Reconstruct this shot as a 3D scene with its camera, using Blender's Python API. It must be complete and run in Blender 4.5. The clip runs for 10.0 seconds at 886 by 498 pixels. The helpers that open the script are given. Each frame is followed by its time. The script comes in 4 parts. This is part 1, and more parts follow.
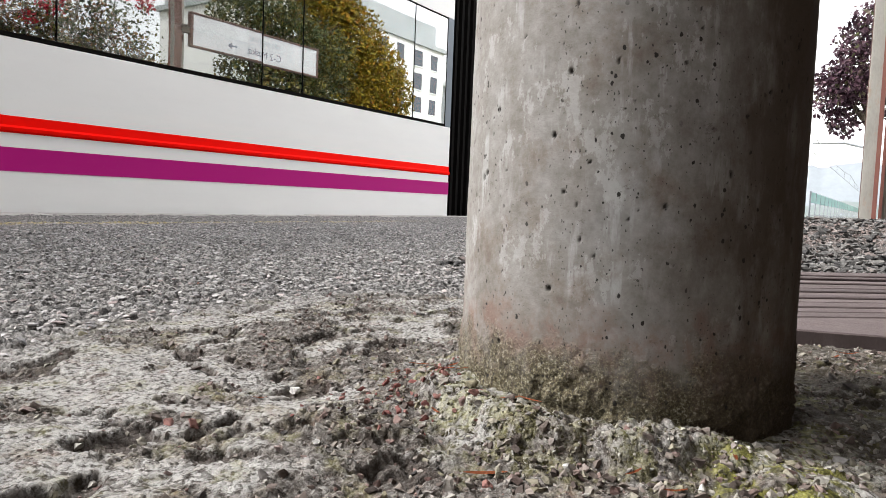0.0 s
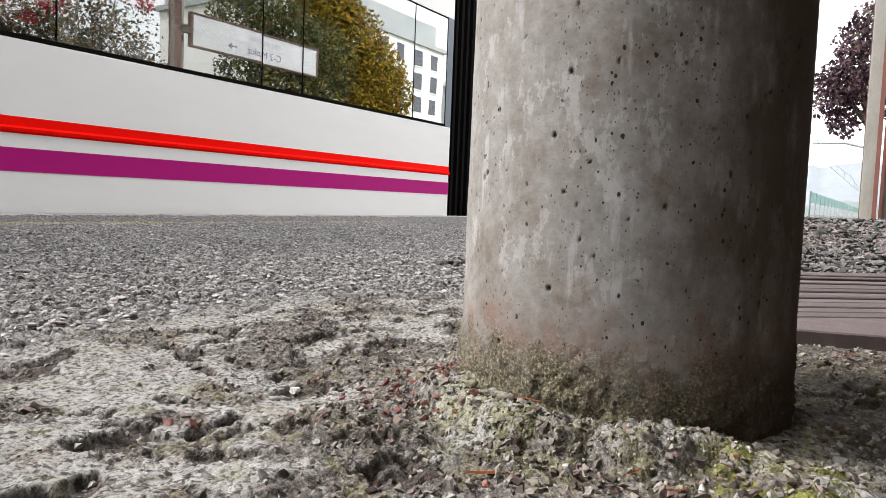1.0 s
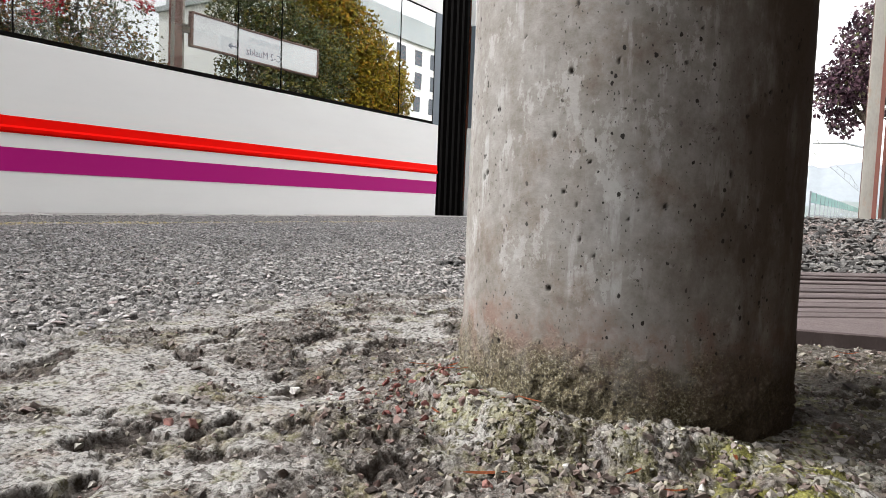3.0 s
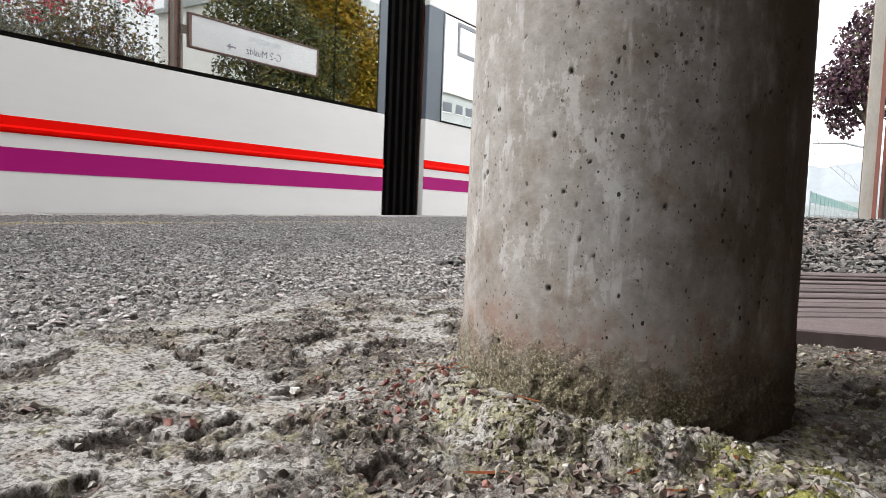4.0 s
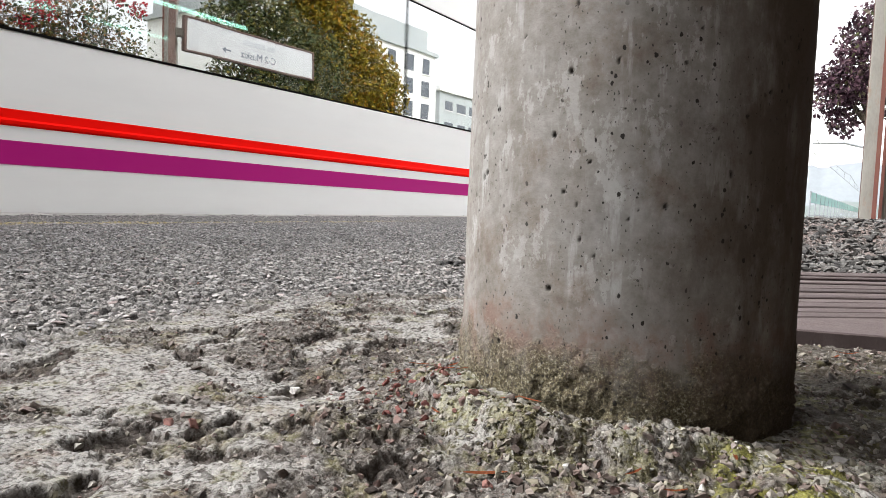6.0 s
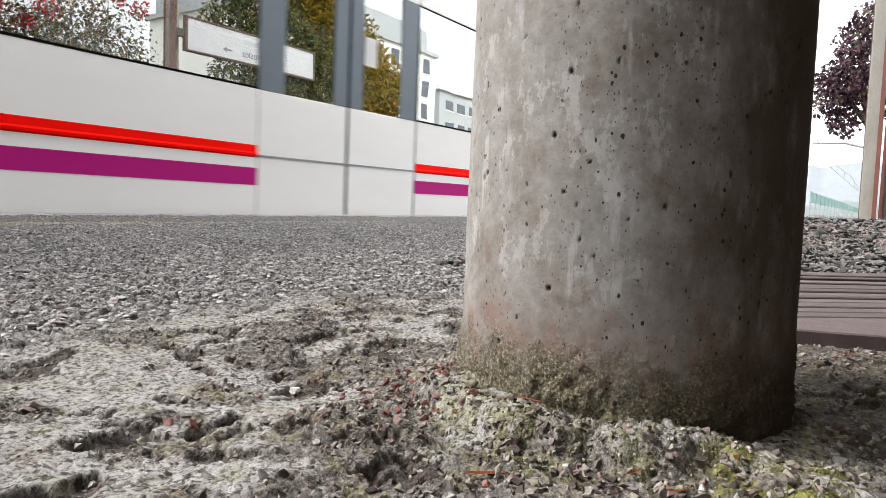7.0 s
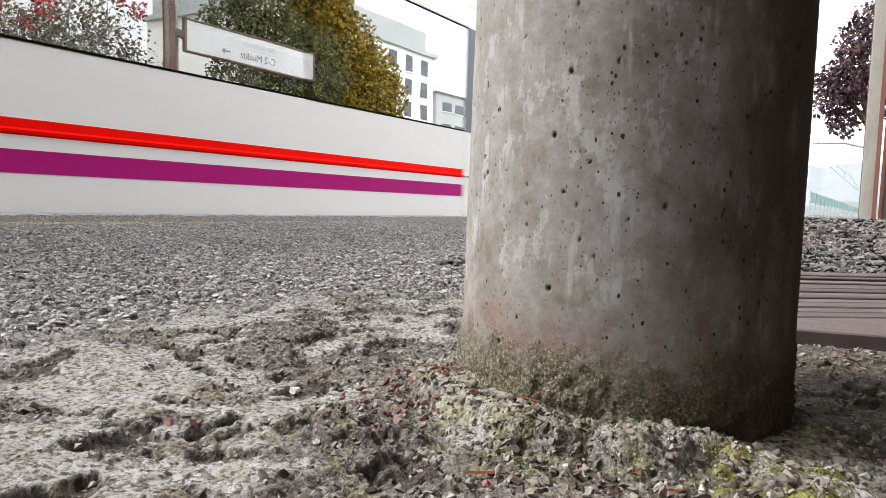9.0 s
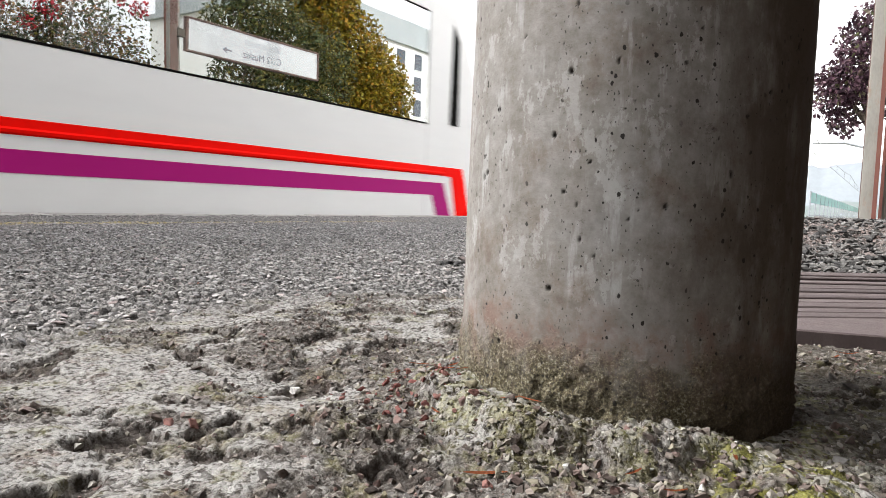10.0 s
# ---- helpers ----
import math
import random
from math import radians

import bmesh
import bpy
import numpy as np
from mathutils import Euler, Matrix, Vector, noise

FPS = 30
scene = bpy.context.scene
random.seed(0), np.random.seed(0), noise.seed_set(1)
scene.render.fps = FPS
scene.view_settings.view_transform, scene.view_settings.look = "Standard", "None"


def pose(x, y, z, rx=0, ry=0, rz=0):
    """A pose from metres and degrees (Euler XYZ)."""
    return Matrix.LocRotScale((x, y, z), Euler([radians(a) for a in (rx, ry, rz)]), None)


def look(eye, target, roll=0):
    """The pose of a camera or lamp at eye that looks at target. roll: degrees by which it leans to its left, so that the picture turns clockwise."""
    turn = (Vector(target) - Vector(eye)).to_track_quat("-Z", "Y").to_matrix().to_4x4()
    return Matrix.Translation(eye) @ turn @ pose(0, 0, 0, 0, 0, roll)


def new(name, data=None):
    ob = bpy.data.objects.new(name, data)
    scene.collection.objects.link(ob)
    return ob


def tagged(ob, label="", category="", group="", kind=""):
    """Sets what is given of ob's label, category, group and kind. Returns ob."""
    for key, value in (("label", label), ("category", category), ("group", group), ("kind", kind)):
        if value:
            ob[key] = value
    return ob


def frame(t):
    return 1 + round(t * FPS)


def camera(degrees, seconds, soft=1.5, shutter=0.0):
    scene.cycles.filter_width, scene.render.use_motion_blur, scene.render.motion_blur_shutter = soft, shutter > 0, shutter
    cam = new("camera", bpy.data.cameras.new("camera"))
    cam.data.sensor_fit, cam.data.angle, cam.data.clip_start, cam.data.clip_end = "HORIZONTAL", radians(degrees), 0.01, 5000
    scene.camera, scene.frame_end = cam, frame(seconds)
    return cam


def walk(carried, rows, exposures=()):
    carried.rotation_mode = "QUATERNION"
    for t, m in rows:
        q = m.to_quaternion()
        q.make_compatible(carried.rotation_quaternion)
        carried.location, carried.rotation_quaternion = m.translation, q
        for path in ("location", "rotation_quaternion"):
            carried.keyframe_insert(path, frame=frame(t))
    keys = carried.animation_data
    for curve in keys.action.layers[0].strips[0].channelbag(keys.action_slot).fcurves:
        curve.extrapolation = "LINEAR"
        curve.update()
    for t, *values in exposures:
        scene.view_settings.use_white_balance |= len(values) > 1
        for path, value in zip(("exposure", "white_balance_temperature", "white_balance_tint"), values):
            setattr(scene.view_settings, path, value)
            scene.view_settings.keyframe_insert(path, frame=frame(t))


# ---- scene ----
# ---------------------------------------------------------------- camera
cam = camera(64.19, 10.0, soft=0.6, shutter=0.5)
EYE = (0.0, 0.0, 0.15)
HEAD, DIP = radians(32.177), radians(3.891)
AIM = (math.cos(HEAD) * math.cos(DIP), math.sin(HEAD) * math.cos(DIP), 0.15 - math.sin(DIP))
walk(cam, [(0.0, look(EYE, AIM, 2.25)), (10.0, look(EYE, AIM, 2.25))], exposures=[(0.0, 1.76), (10.0, 1.76)])

# ---------------------------------------------------------------- light
world = bpy.data.worlds.new("overcast_sky")
scene.world = world
world.use_nodes = True
wn, wl = world.node_tree.nodes, world.node_tree.links
sky = wn.new("ShaderNodeTexSky")
sky.sky_type, sky.sun_disc = "NISHITA", False
sky.sun_elevation, sky.sun_rotation = radians(42), radians(-23)
sky.air_density, sky.dust_density = 1.0, 4.0
grey = wn.new("ShaderNodeHueSaturation")
grey.inputs["Saturation"].default_value = 0.22
wl.new(sky.outputs[0], grey.inputs["Color"])
cloud = wn.new("ShaderNodeMix")
cloud.data_type = "RGBA"
cloud.inputs[0].default_value = 0.55
cloud.inputs[7].default_value = (9.0, 8.9, 8.95, 1)
wl.new(grey.outputs[0], cloud.inputs[6])
wl.new(cloud.outputs[2], wn["Background"].inputs["Color"])
wn["Background"].inputs["Strength"].default_value = 0.13
sun = new("sun", bpy.data.lights.new("sun", "SUN"))
sun.data.energy, sun.data.angle, sun.data.color = 1.8, radians(14), (1.0, 0.97, 0.93)
sun.matrix_basis = look((-3.8, 8.8, 8.6), (0.0, 0.0, 0.0))


# ---------------------------------------------------------------- materials
def nodes_of(name):
    m = bpy.data.materials.new(name)
    m.use_nodes = True
    nt = m.node_tree
    return m, nt.nodes, nt.links, nt.nodes["Principled BSDF"]


def coords(n, l, stretch=(1, 1, 1)):
    tc, mp = n.new("ShaderNodeTexCoord"), n.new("ShaderNodeMapping")
    mp.inputs["Scale"].default_value = stretch
    l.new(tc.outputs["Object"], mp.inputs["Vector"])
    return mp.outputs[0]


def fbm(n, l, vec, scale, detail=6.0, rough=0.6):
    t = n.new("ShaderNodeTexNoise")
    t.inputs["Scale"].default_value, t.inputs["Detail"].default_value, t.inputs["Roughness"].default_value = scale, detail, rough
    l.new(vec, t.inputs["Vector"])
    return t.outputs["Fac"]


def ramp(n, l, fac, *stops):
    r = n.new("ShaderNodeValToRGB")
    e = r.color_ramp.elements
    while len(e) < len(stops):
        e.new(0.5)
    for k, (pos, c) in zip(e, stops):
        k.position = pos
        k.color = (c, c, c, 1) if isinstance(c, (int, float)) else (*c, 1)
    l.new(fac, r.inputs[0])
    return r.outputs[0]


def blend(n, l, fac, a, b, how="MIX"):
    m = n.new("ShaderNodeMix")
    m.data_type, m.blend_type = "RGBA", how
    for sock, v in ((m.inputs[0], fac), (m.inputs[6], a), (m.inputs[7], b)):
        if isinstance(v, (int, float)):
            sock.default_value = v
        elif isinstance(v, tuple):
            sock.default_value = (*v, 1)
        else:
            l.new(v, sock)
    return m.outputs[2]


def mul(n, l, a, b):
    m = n.new("ShaderNodeMath")
    m.operation = "MULTIPLY"
    for sock, v in zip(m.inputs, (a, b)):
        if isinstance(v, (int, float)):
            sock.default_value = v
        else:
            l.new(v, sock)
    return m.outputs[0]


def relief(n, l, bsdf, height, strength, dist):
    b = n.new("ShaderNodeBump")
    b.inputs["Strength"].default_value, b.inputs["Distance"].default_value = strength, dist
    l.new(height, b.inputs["Height"])
    l.new(b.outputs[0], bsdf.inputs["Normal"])


def surface(name, c1, c2, scale=8.0, rough=0.6, bump=0.2, dist=0.002, metal=0.0, stretch=(1, 1, 1), grime=None, vary=0.0):
    """Two-scale mottled surface: broad patches, fine grain and, if given, stains of a grime colour."""
    m, n, l, b = nodes_of(name)
    v = coords(n, l, stretch)
    big, fine = fbm(n, l, v, scale), fbm(n, l, v, scale * 14, 3.0)
    col = blend(n, l, ramp(n, l, big, (0.35, 0.0), (0.65, 1.0)), c1, c2)
    col = blend(n, l, 0.35, col, blend(n, l, fine, tuple(x * 0.55 for x in c1), tuple(min(1, x * 1.4) for x in c2)))
    if grime:
        g = fbm(n, l, v, scale * 2.7, 8.0, 0.7)
        col = blend(n, l, ramp(n, l, g, (0.55, 0.0), (0.7, 0.8)), col, grime)
    if vary:
        oi = n.new("ShaderNodeObjectInfo")
        col = blend(n, l, vary, col, ramp(n, l, oi.outputs["Random"], (0.0, tuple(x * 0.4 for x in c1)), (1.0, tuple(min(1, x * 1.6) for x in c2))))
    l.new(col, b.inputs["Base Color"])
    l.new(ramp(n, l, fine, (0.2, max(0.02, rough - 0.12)), (0.8, min(1, rough + 0.12))), b.inputs["Roughness"])
    b.inputs["Metallic"].default_value = metal
    if bump:
        relief(n, l, b, fine, bump, dist)
    return m


def island_surface(name, stops, rough=0.7, grain=300.0, bump=0.5, dist=0.001):
    """Each joined piece takes its own colour from the stops."""
    m, n, l, b = nodes_of(name)
    g = n.new("ShaderNodeNewGeometry")
    col = ramp(n, l, g.outputs["Random Per Island"], *stops)
    f = fbm(n, l, coords(n, l), grain, 4.0)
    col = blend(n, l, 0.6, col, ramp(n, l, f, (0.36, 0.22), (0.5, 0.8), (0.64, 1.0)), "MULTIPLY")
    l.new(col, b.inputs["Base Color"])
    b.inputs["Roughness"].default_value = rough
    b.inputs["Specular IOR Level"].default_value = 0.2
    relief(n, l, b, f, bump, dist)
    return m


def concrete_column():
    m, n, l, b = nodes_of("weathered_column_concrete")
    v = coords(n, l)
    broad, mid, fine = fbm(n, l, v, 9), fbm(n, l, v, 38, 8), fbm(n, l, v, 420, 4)
    col = ramp(n, l, broad, (0.34, (0.19, 0.16, 0.13)), (0.5, (0.29, 0.272, 0.25)), (0.64, (0.36, 0.36, 0.365)))
    col = blend(n, l, 0.5, col, ramp(n, l, mid, (0.3, (0.13, 0.105, 0.085)), (0.5, (0.27, 0.255, 0.24)), (0.7, (0.42, 0.415, 0.41))))
    col = blend(n, l, 0.3, col, ramp(n, l, fbm(n, l, v, 130, 6, 0.7), (0.35, (0.13, 0.115, 0.1)), (0.65, (0.42, 0.41, 0.4))))
    # pale lime runs down the face
    runs = fbm(n, l, coords(n, l, (1, 1, 0.17)), 55, 7, 0.65)
    where = ramp(n, l, fbm(n, l, v, 11, 4), (0.42, 0.0), (0.56, 1.0))
    col = blend(n, l, mul(n, l, ramp(n, l, runs, (0.54, 0.0), (0.6, 0.45)), where), col, (0.62, 0.63, 0.64))
    flake = ramp(n, l, fbm(n, l, coords(n, l, (1, 1, 0.6)), 34, 9, 0.72), (0.57, 0.0), (0.59, 0.32))
    col = blend(n, l, flake, col, (0.6, 0.6, 0.6))
    scuff = ramp(n, l, fbm(n, l, coords(n, l, (1, 1, 1.4)), 47, 9, 0.75), (0.62, 0.0), (0.66, 0.6))
    col = blend(n, l, scuff, col, (0.12, 0.1, 0.085))
    # rust and brown run-off
    rust = ramp(n, l, fbm(n, l, v, 26, 7, 0.7), (0.53, 0.0), (0.72, 0.7))
    col = blend(n, l, rust, col, (0.15, 0.095, 0.06))
    sep = n.new("ShaderNodeSeparateXYZ")
    l.new(v, sep.inputs[0])
    # tide mark and moss at the foot, ragged
    edge = n.new("ShaderNodeMath")
    edge.operation = "MULTIPLY_ADD"
    l.new(fbm(n, l, v, 22, 8, 0.75), edge.inputs[0])
    edge.inputs[1].default_value = -0.13
    l.new(sep.outputs[2], edge.inputs[2])
    lifted = n.new("ShaderNodeMath")
    l.new(edge.outputs[0], lifted.inputs[0])
    lifted.inputs[1].default_value = 0.1
    tide = ramp(n, l, lifted.outputs[0], (0.1, 0.7), (0.128, 0.0))
    tide = mul(n, l, tide, ramp(n, l, fbm(n, l, v, 48, 6, 0.7), (0.42, 0.15), (0.58, 0.9)))
    col = blend(n, l, tide, col, (0.23, 0.125, 0.09))
    moss = ramp(n, l, lifted.outputs[0], (0.066, 0.95), (0.088, 0.35), (0.096, 0.0))
    soil = ramp(n, l, fbm(n, l, v, 460, 6, 0.78), (0.38, (0.014, 0.012, 0.008)), (0.48, (0.09, 0.07, 0.034)), (0.55, (0.2, 0.175, 0.09)), (0.64, (0.5, 0.48, 0.42)))
    col = blend(n, l, moss, col, soil)
    # broad ragged brown stain on the wall side, darkened to carry that side's shade
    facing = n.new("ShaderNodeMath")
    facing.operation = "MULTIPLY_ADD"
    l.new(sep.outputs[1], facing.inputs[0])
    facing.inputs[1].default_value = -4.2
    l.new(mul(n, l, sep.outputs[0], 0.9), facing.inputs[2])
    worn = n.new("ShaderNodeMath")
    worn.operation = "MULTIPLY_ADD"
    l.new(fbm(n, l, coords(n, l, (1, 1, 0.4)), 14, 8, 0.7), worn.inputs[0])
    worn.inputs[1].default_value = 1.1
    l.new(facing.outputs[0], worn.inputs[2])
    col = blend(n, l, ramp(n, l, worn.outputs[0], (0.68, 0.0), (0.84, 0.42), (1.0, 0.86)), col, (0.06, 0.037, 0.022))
    # near-black colour stands for the shade inside the air holes
    at = n.new("ShaderNodeAttribute")
    at.attribute_name = "hole"
    col = blend(n, l, at.outputs["Fac"], col, (0.018, 0.014, 0.01))

    def air_holes(scale, size):
        warp = n.new("ShaderNodeVectorMath")
        warp.operation = "MULTIPLY_ADD"
        tn = n.new("ShaderNodeTexNoise")
        tn.inputs["Scale"].default_value = 420
        l.new(v, tn.inputs["Vector"])
        l.new(tn.outputs["Color"], warp.inputs[0])
        warp.inputs[1].default_value = (0.0016, 0.0016, 0.0026)
        l.new(coords(n, l, (1, 1, 0.75)), warp.inputs[2])
        k = n.new("ShaderNodeTexVoronoi")
        k.inputs["Scale"].default_value = scale
        l.new(warp.outputs[0], k.inputs["Vector"])
        sp = n.new("ShaderNodeSeparateColor")
        l.new(k.outputs["Color"], sp.inputs[0])
        m1 = n.new("ShaderNodeMath")
        m1.operation = "MULTIPLY_ADD"
        l.new(sp.outputs[0], m1.inputs[0])
        m1.inputs[1].default_value = -size
        l.new(k.outputs["Distance"], m1.inputs[2])
        return mul(n, l, ramp(n, l, m1.outputs[0], (0.0, 1.0), (0.05, 0.0)), ramp(n, l, fbm(n, l, v, 16, 4), (0.4, 0.0), (0.52, 1.0)))

    # smaller pores drawn by dark colour alone, inner shade included
    pores = air_holes(150, 0.17)
    pores2 = air_holes(330, 0.17)
    col = blend(n, l, pores, col, (0.014, 0.011, 0.008))
    col = blend(n, l, mul(n, l, pores2, 0.85), col, (0.02, 0.016, 0.012))
    col = blend(n, l, 1.0, col, (0.72, 0.72, 0.715), "MULTIPLY")
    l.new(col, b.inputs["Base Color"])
    b.inputs["Roughness"].default_value = 0.82
    crust = mul(n, l, moss, mul(n, l, fbm(n, l, v, 460, 6, 0.78), 6.0))
    both = n.new("ShaderNodeMath")
    l.new(crust, both.inputs[0])
    l.new(mul(n, l, fine, 0.35), both.inputs[1])
    relief(n, l, b, both.outputs[0], 0.6, 0.0012)
    return m


def platform_ground():
    m, n, l, b = nodes_of("worn_asphalt_and_mortar")
    v = coords(n, l)

    def attr(a):
        k = n.new("ShaderNodeAttribute")
        k.attribute_name = a
        return k.outputs["Fac"]

    def pieces(scale):
        """Broken stones: the random tone of each and its rim."""
        warp = n.new("ShaderNodeVectorMath")
        warp.operation = "MULTIPLY_ADD"
        tn = n.new("ShaderNodeTexNoise")
        tn.inputs["Scale"].default_value = scale * 1.3
        l.new(v, tn.inputs["Vector"])
        l.new(tn.outputs["Color"], warp.inputs[0])
        warp.inputs[1].default_value = (0.5 / scale,) * 3
        l.new(v, warp.inputs[2])
        out = []
        for feature in ("F1", "DISTANCE_TO_EDGE"):
            k = n.new("ShaderNodeTexVoronoi")
            k.voronoi_dimensions, k.feature = "3D", feature
            k.inputs["Scale"].default_value = scale
            l.new(warp.outputs[0], k.inputs["Vector"])
            out.append(k)
        sp = n.new("ShaderNodeSeparateColor")
        l.new(out[0].outputs["Color"], sp.inputs[0])
        return sp.outputs[0], sp.outputs[1], out[1].outputs["Distance"]

    def add(a, b):
        k = n.new("ShaderNodeMath")
        l.new(a, k.inputs[0])
        l.new(b, k.inputs[1])
        return k.outputs[0]

    tone, tall, rim = pieces(58)
    tone2, tall2, rim2 = pieces(170)
    height = add(mul(n, l, ramp(n, l, rim, (0.0, 0.0), (0.16, 1.0)), ramp(n, l, tall, (0.0, 0.15), (1.0, 1.0))),
                 mul(n, l, mul(n, l, ramp(n, l, rim2, (0.0, 0.0), (0.2, 1.0)), tall2), 0.45))
    fine, mid = fbm(n, l, v, 900, 5, 0.7), fbm(n, l, v, 70, 8, 0.7)
    height = add(height, mul(n, l, fine, 0.5))
    broad = fbm(n, l, v, 3.0, 5)
    chip = ramp(n, l, tone, (0.0, (0.22, 0.215, 0.215)), (0.35, (0.4, 0.39, 0.38)), (0.62, (0.53, 0.515, 0.5)),
                (0.74, (0.25, 0.18, 0.165)), (0.85, (0.34, 0.32, 0.31)), (1.0, (0.56, 0.55, 0.53)))
    chip = blend(n, l, 0.35, chip, ramp(n, l, broad, (0.35, (0.32, 0.31, 0.315)), (0.65, (0.52, 0.495, 0.475))))
    chip = blend(n, l, 0.4, chip, ramp(n, l, fine, (0.3, 0.07), (0.7, 0.6)))
    chip = blend(n, l, ramp(n, l, rim, (0.02, 0.8), (0.14, 0.0)), chip, (0.03, 0.032, 0.032))
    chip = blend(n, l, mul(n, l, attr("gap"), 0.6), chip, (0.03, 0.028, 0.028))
    chip = blend(n, l, mul(n, l, attr("soil"), ramp(n, l, fbm(n, l, v, 9, 6, 0.7), (0.35, 0.2), (0.6, 0.8))), chip, (0.2, 0.12, 0.1))
    tone3, tall3, rim3 = pieces(290)
    cem = ramp(n, l, mid, (0.3, (0.36, 0.335, 0.3)), (0.46, (0.44, 0.43, 0.41)), (0.66, (0.58, 0.575, 0.56)))
    cem = blend(n, l, 0.62, cem, ramp(n, l, tone3, (0.0, (0.24, 0.235, 0.225)), (0.25, (0.46, 0.455, 0.44)), (0.6, (0.62, 0.615, 0.6)), (0.8, (0.5, 0.45, 0.41)), (1.0, (0.8, 0.8, 0.785))))
    cem = blend(n, l, mul(n, l, ramp(n, l, rim3, (0.01, 0.5), (0.07, 0.0)), ramp(n, l, mid, (0.42, 1.0), (0.56, 0.0))), cem, (0.13, 0.12, 0.105))
    dots = ramp(n, l, tone3, (0.0, 1.0), (0.13, 1.0), (0.14, 0.0))
    cem = blend(n, l, mul(n, l, dots, 0.85), cem, (0.09, 0.08, 0.072))
    cem = blend(n, l, 0.25, cem, ramp(n, l, fine, (0.36, 0.2), (0.5, 0.5), (0.64, 0.8)))
    rubble = ramp(n, l, attr("stone"), (0.0, (0.14, 0.115, 0.1)), (0.3, (0.3, 0.265, 0.24)), (0.5, (0.45, 0.42, 0.38)), (0.62, (0.28, 0.18, 0.16)), (0.8, (0.5, 0.47, 0.43)), (1.0, (0.65, 0.63, 0.6)))
    rubble = blend(n, l, 0.4, rubble, ramp(n, l, fine, (0.3, 0.03), (0.7, 0.42)))
    rubble = blend(n, l, 0.45, rubble, ramp(n, l, tone2, (0.0, (0.05, 0.04, 0.036)), (0.5, (0.2, 0.18, 0.16)), (0.7, (0.2, 0.12, 0.105)), (1.0, (0.5, 0.48, 0.45))))
    cem = blend(n, l, mul(n, l, attr("bare"), 0.62), cem, rubble)
    cem = blend(n, l, mul(n, l, ramp(n, l, rim2, (0.01, 0.5), (0.1, 0.0)), attr("bare")), cem, (0.08, 0.065, 0.05))
    # mortar crevices darkened in the colour, soil and shade together
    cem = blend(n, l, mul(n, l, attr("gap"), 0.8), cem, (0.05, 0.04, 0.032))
    cem = blend(n, l, ramp(n, l, fbm(n, l, v, 16, 6, 0.7), (0.54, 0.0), (0.66, 0.5)), cem, (0.3, 0.25, 0.14))
    cem = blend(n, l, ramp(n, l, fbm(n, l, v, 33, 6, 0.7), (0.58, 0.0), (0.68, 0.55)), cem, (0.26, 0.16, 0.14))
    # same noise drives bump and colour, so hollows get their shade painted in
    crumb_f = fbm(n, l, v, 210, 7, 0.72)
    cem = blend(n, l, ramp(n, l, crumb_f, (0.4, 0.95), (0.455, 0.5), (0.5, 0.0)), cem, (0.055, 0.044, 0.036))
    cem = blend(n, l, ramp(n, l, crumb_f, (0.56, 0.0), (0.66, 0.6)), cem, (0.66, 0.64, 0.6))
    clotted = fbm(n, l, v, 44, 7, 0.72)
    chip = blend(n, l, ramp(n, l, clotted, (0.4, 0.7), (0.48, 0.0)), chip, (0.07, 0.065, 0.066))
    chip = blend(n, l, ramp(n, l, clotted, (0.54, 0.0), (0.64, 0.4)), chip, (0.66, 0.645, 0.63))
    tarry = fbm(n, l, coords(n, l, (1, 1, 1)), 120, 6, 0.7)
    chip = blend(n, l, ramp(n, l, tarry, (0.39, 0.9), (0.48, 0.0)), chip, (0.04, 0.037, 0.037))
    chip = blend(n, l, ramp(n, l, tarry, (0.53, 0.0), (0.64, 0.65)), chip, (0.58, 0.56, 0.54))
    # on the mortar this dark soil colour also carries the shade beside the column
    cem = blend(n, l, mul(n, l, attr("soil"), ramp(n, l, mid, (0.4, 0.9), (0.62, 0.45))), cem, (0.075, 0.062, 0.044))
    col = blend(n, l, attr("mortar"), chip, cem)
    green = ramp(n, l, fbm(n, l, v, 160, 5), (0.34, (0.04, 0.038, 0.012)), (0.48, (0.17, 0.165, 0.03)), (0.6, (0.36, 0.36, 0.08)), (0.72, (0.55, 0.54, 0.3)))
    col = blend(n, l, attr("moss"), col, green)
    # mortar holes coloured dark for the shade inside them
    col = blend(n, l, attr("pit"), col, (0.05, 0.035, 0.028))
    col = blend(n, l, mul(n, l, attr("line"), ramp(n, l, mid, (0.42, 0.0), (0.56, 0.7))), col, (0.62, 0.5, 0.2))
    col = blend(n, l, 1.0, col, (0.77, 0.765, 0.76), "MULTIPLY")
    l.new(col, b.inputs["Base Color"])
    b.inputs["Roughness"].default_value = 0.88
    b.inputs["Specular IOR Level"].default_value = 0.25
    crumb = add(add(mul(n, l, crumb_f, 2.4), mul(n, l, fine, 0.3)), mul(n, l, mul(n, l, ramp(n, l, rim3, (0.0, 0.0), (0.2, 1.0)), tall3), 0.6))
    relief(n, l, b, blend(n, l, attr("mortar"), height, crumb), 0.7, 0.005)
    return m


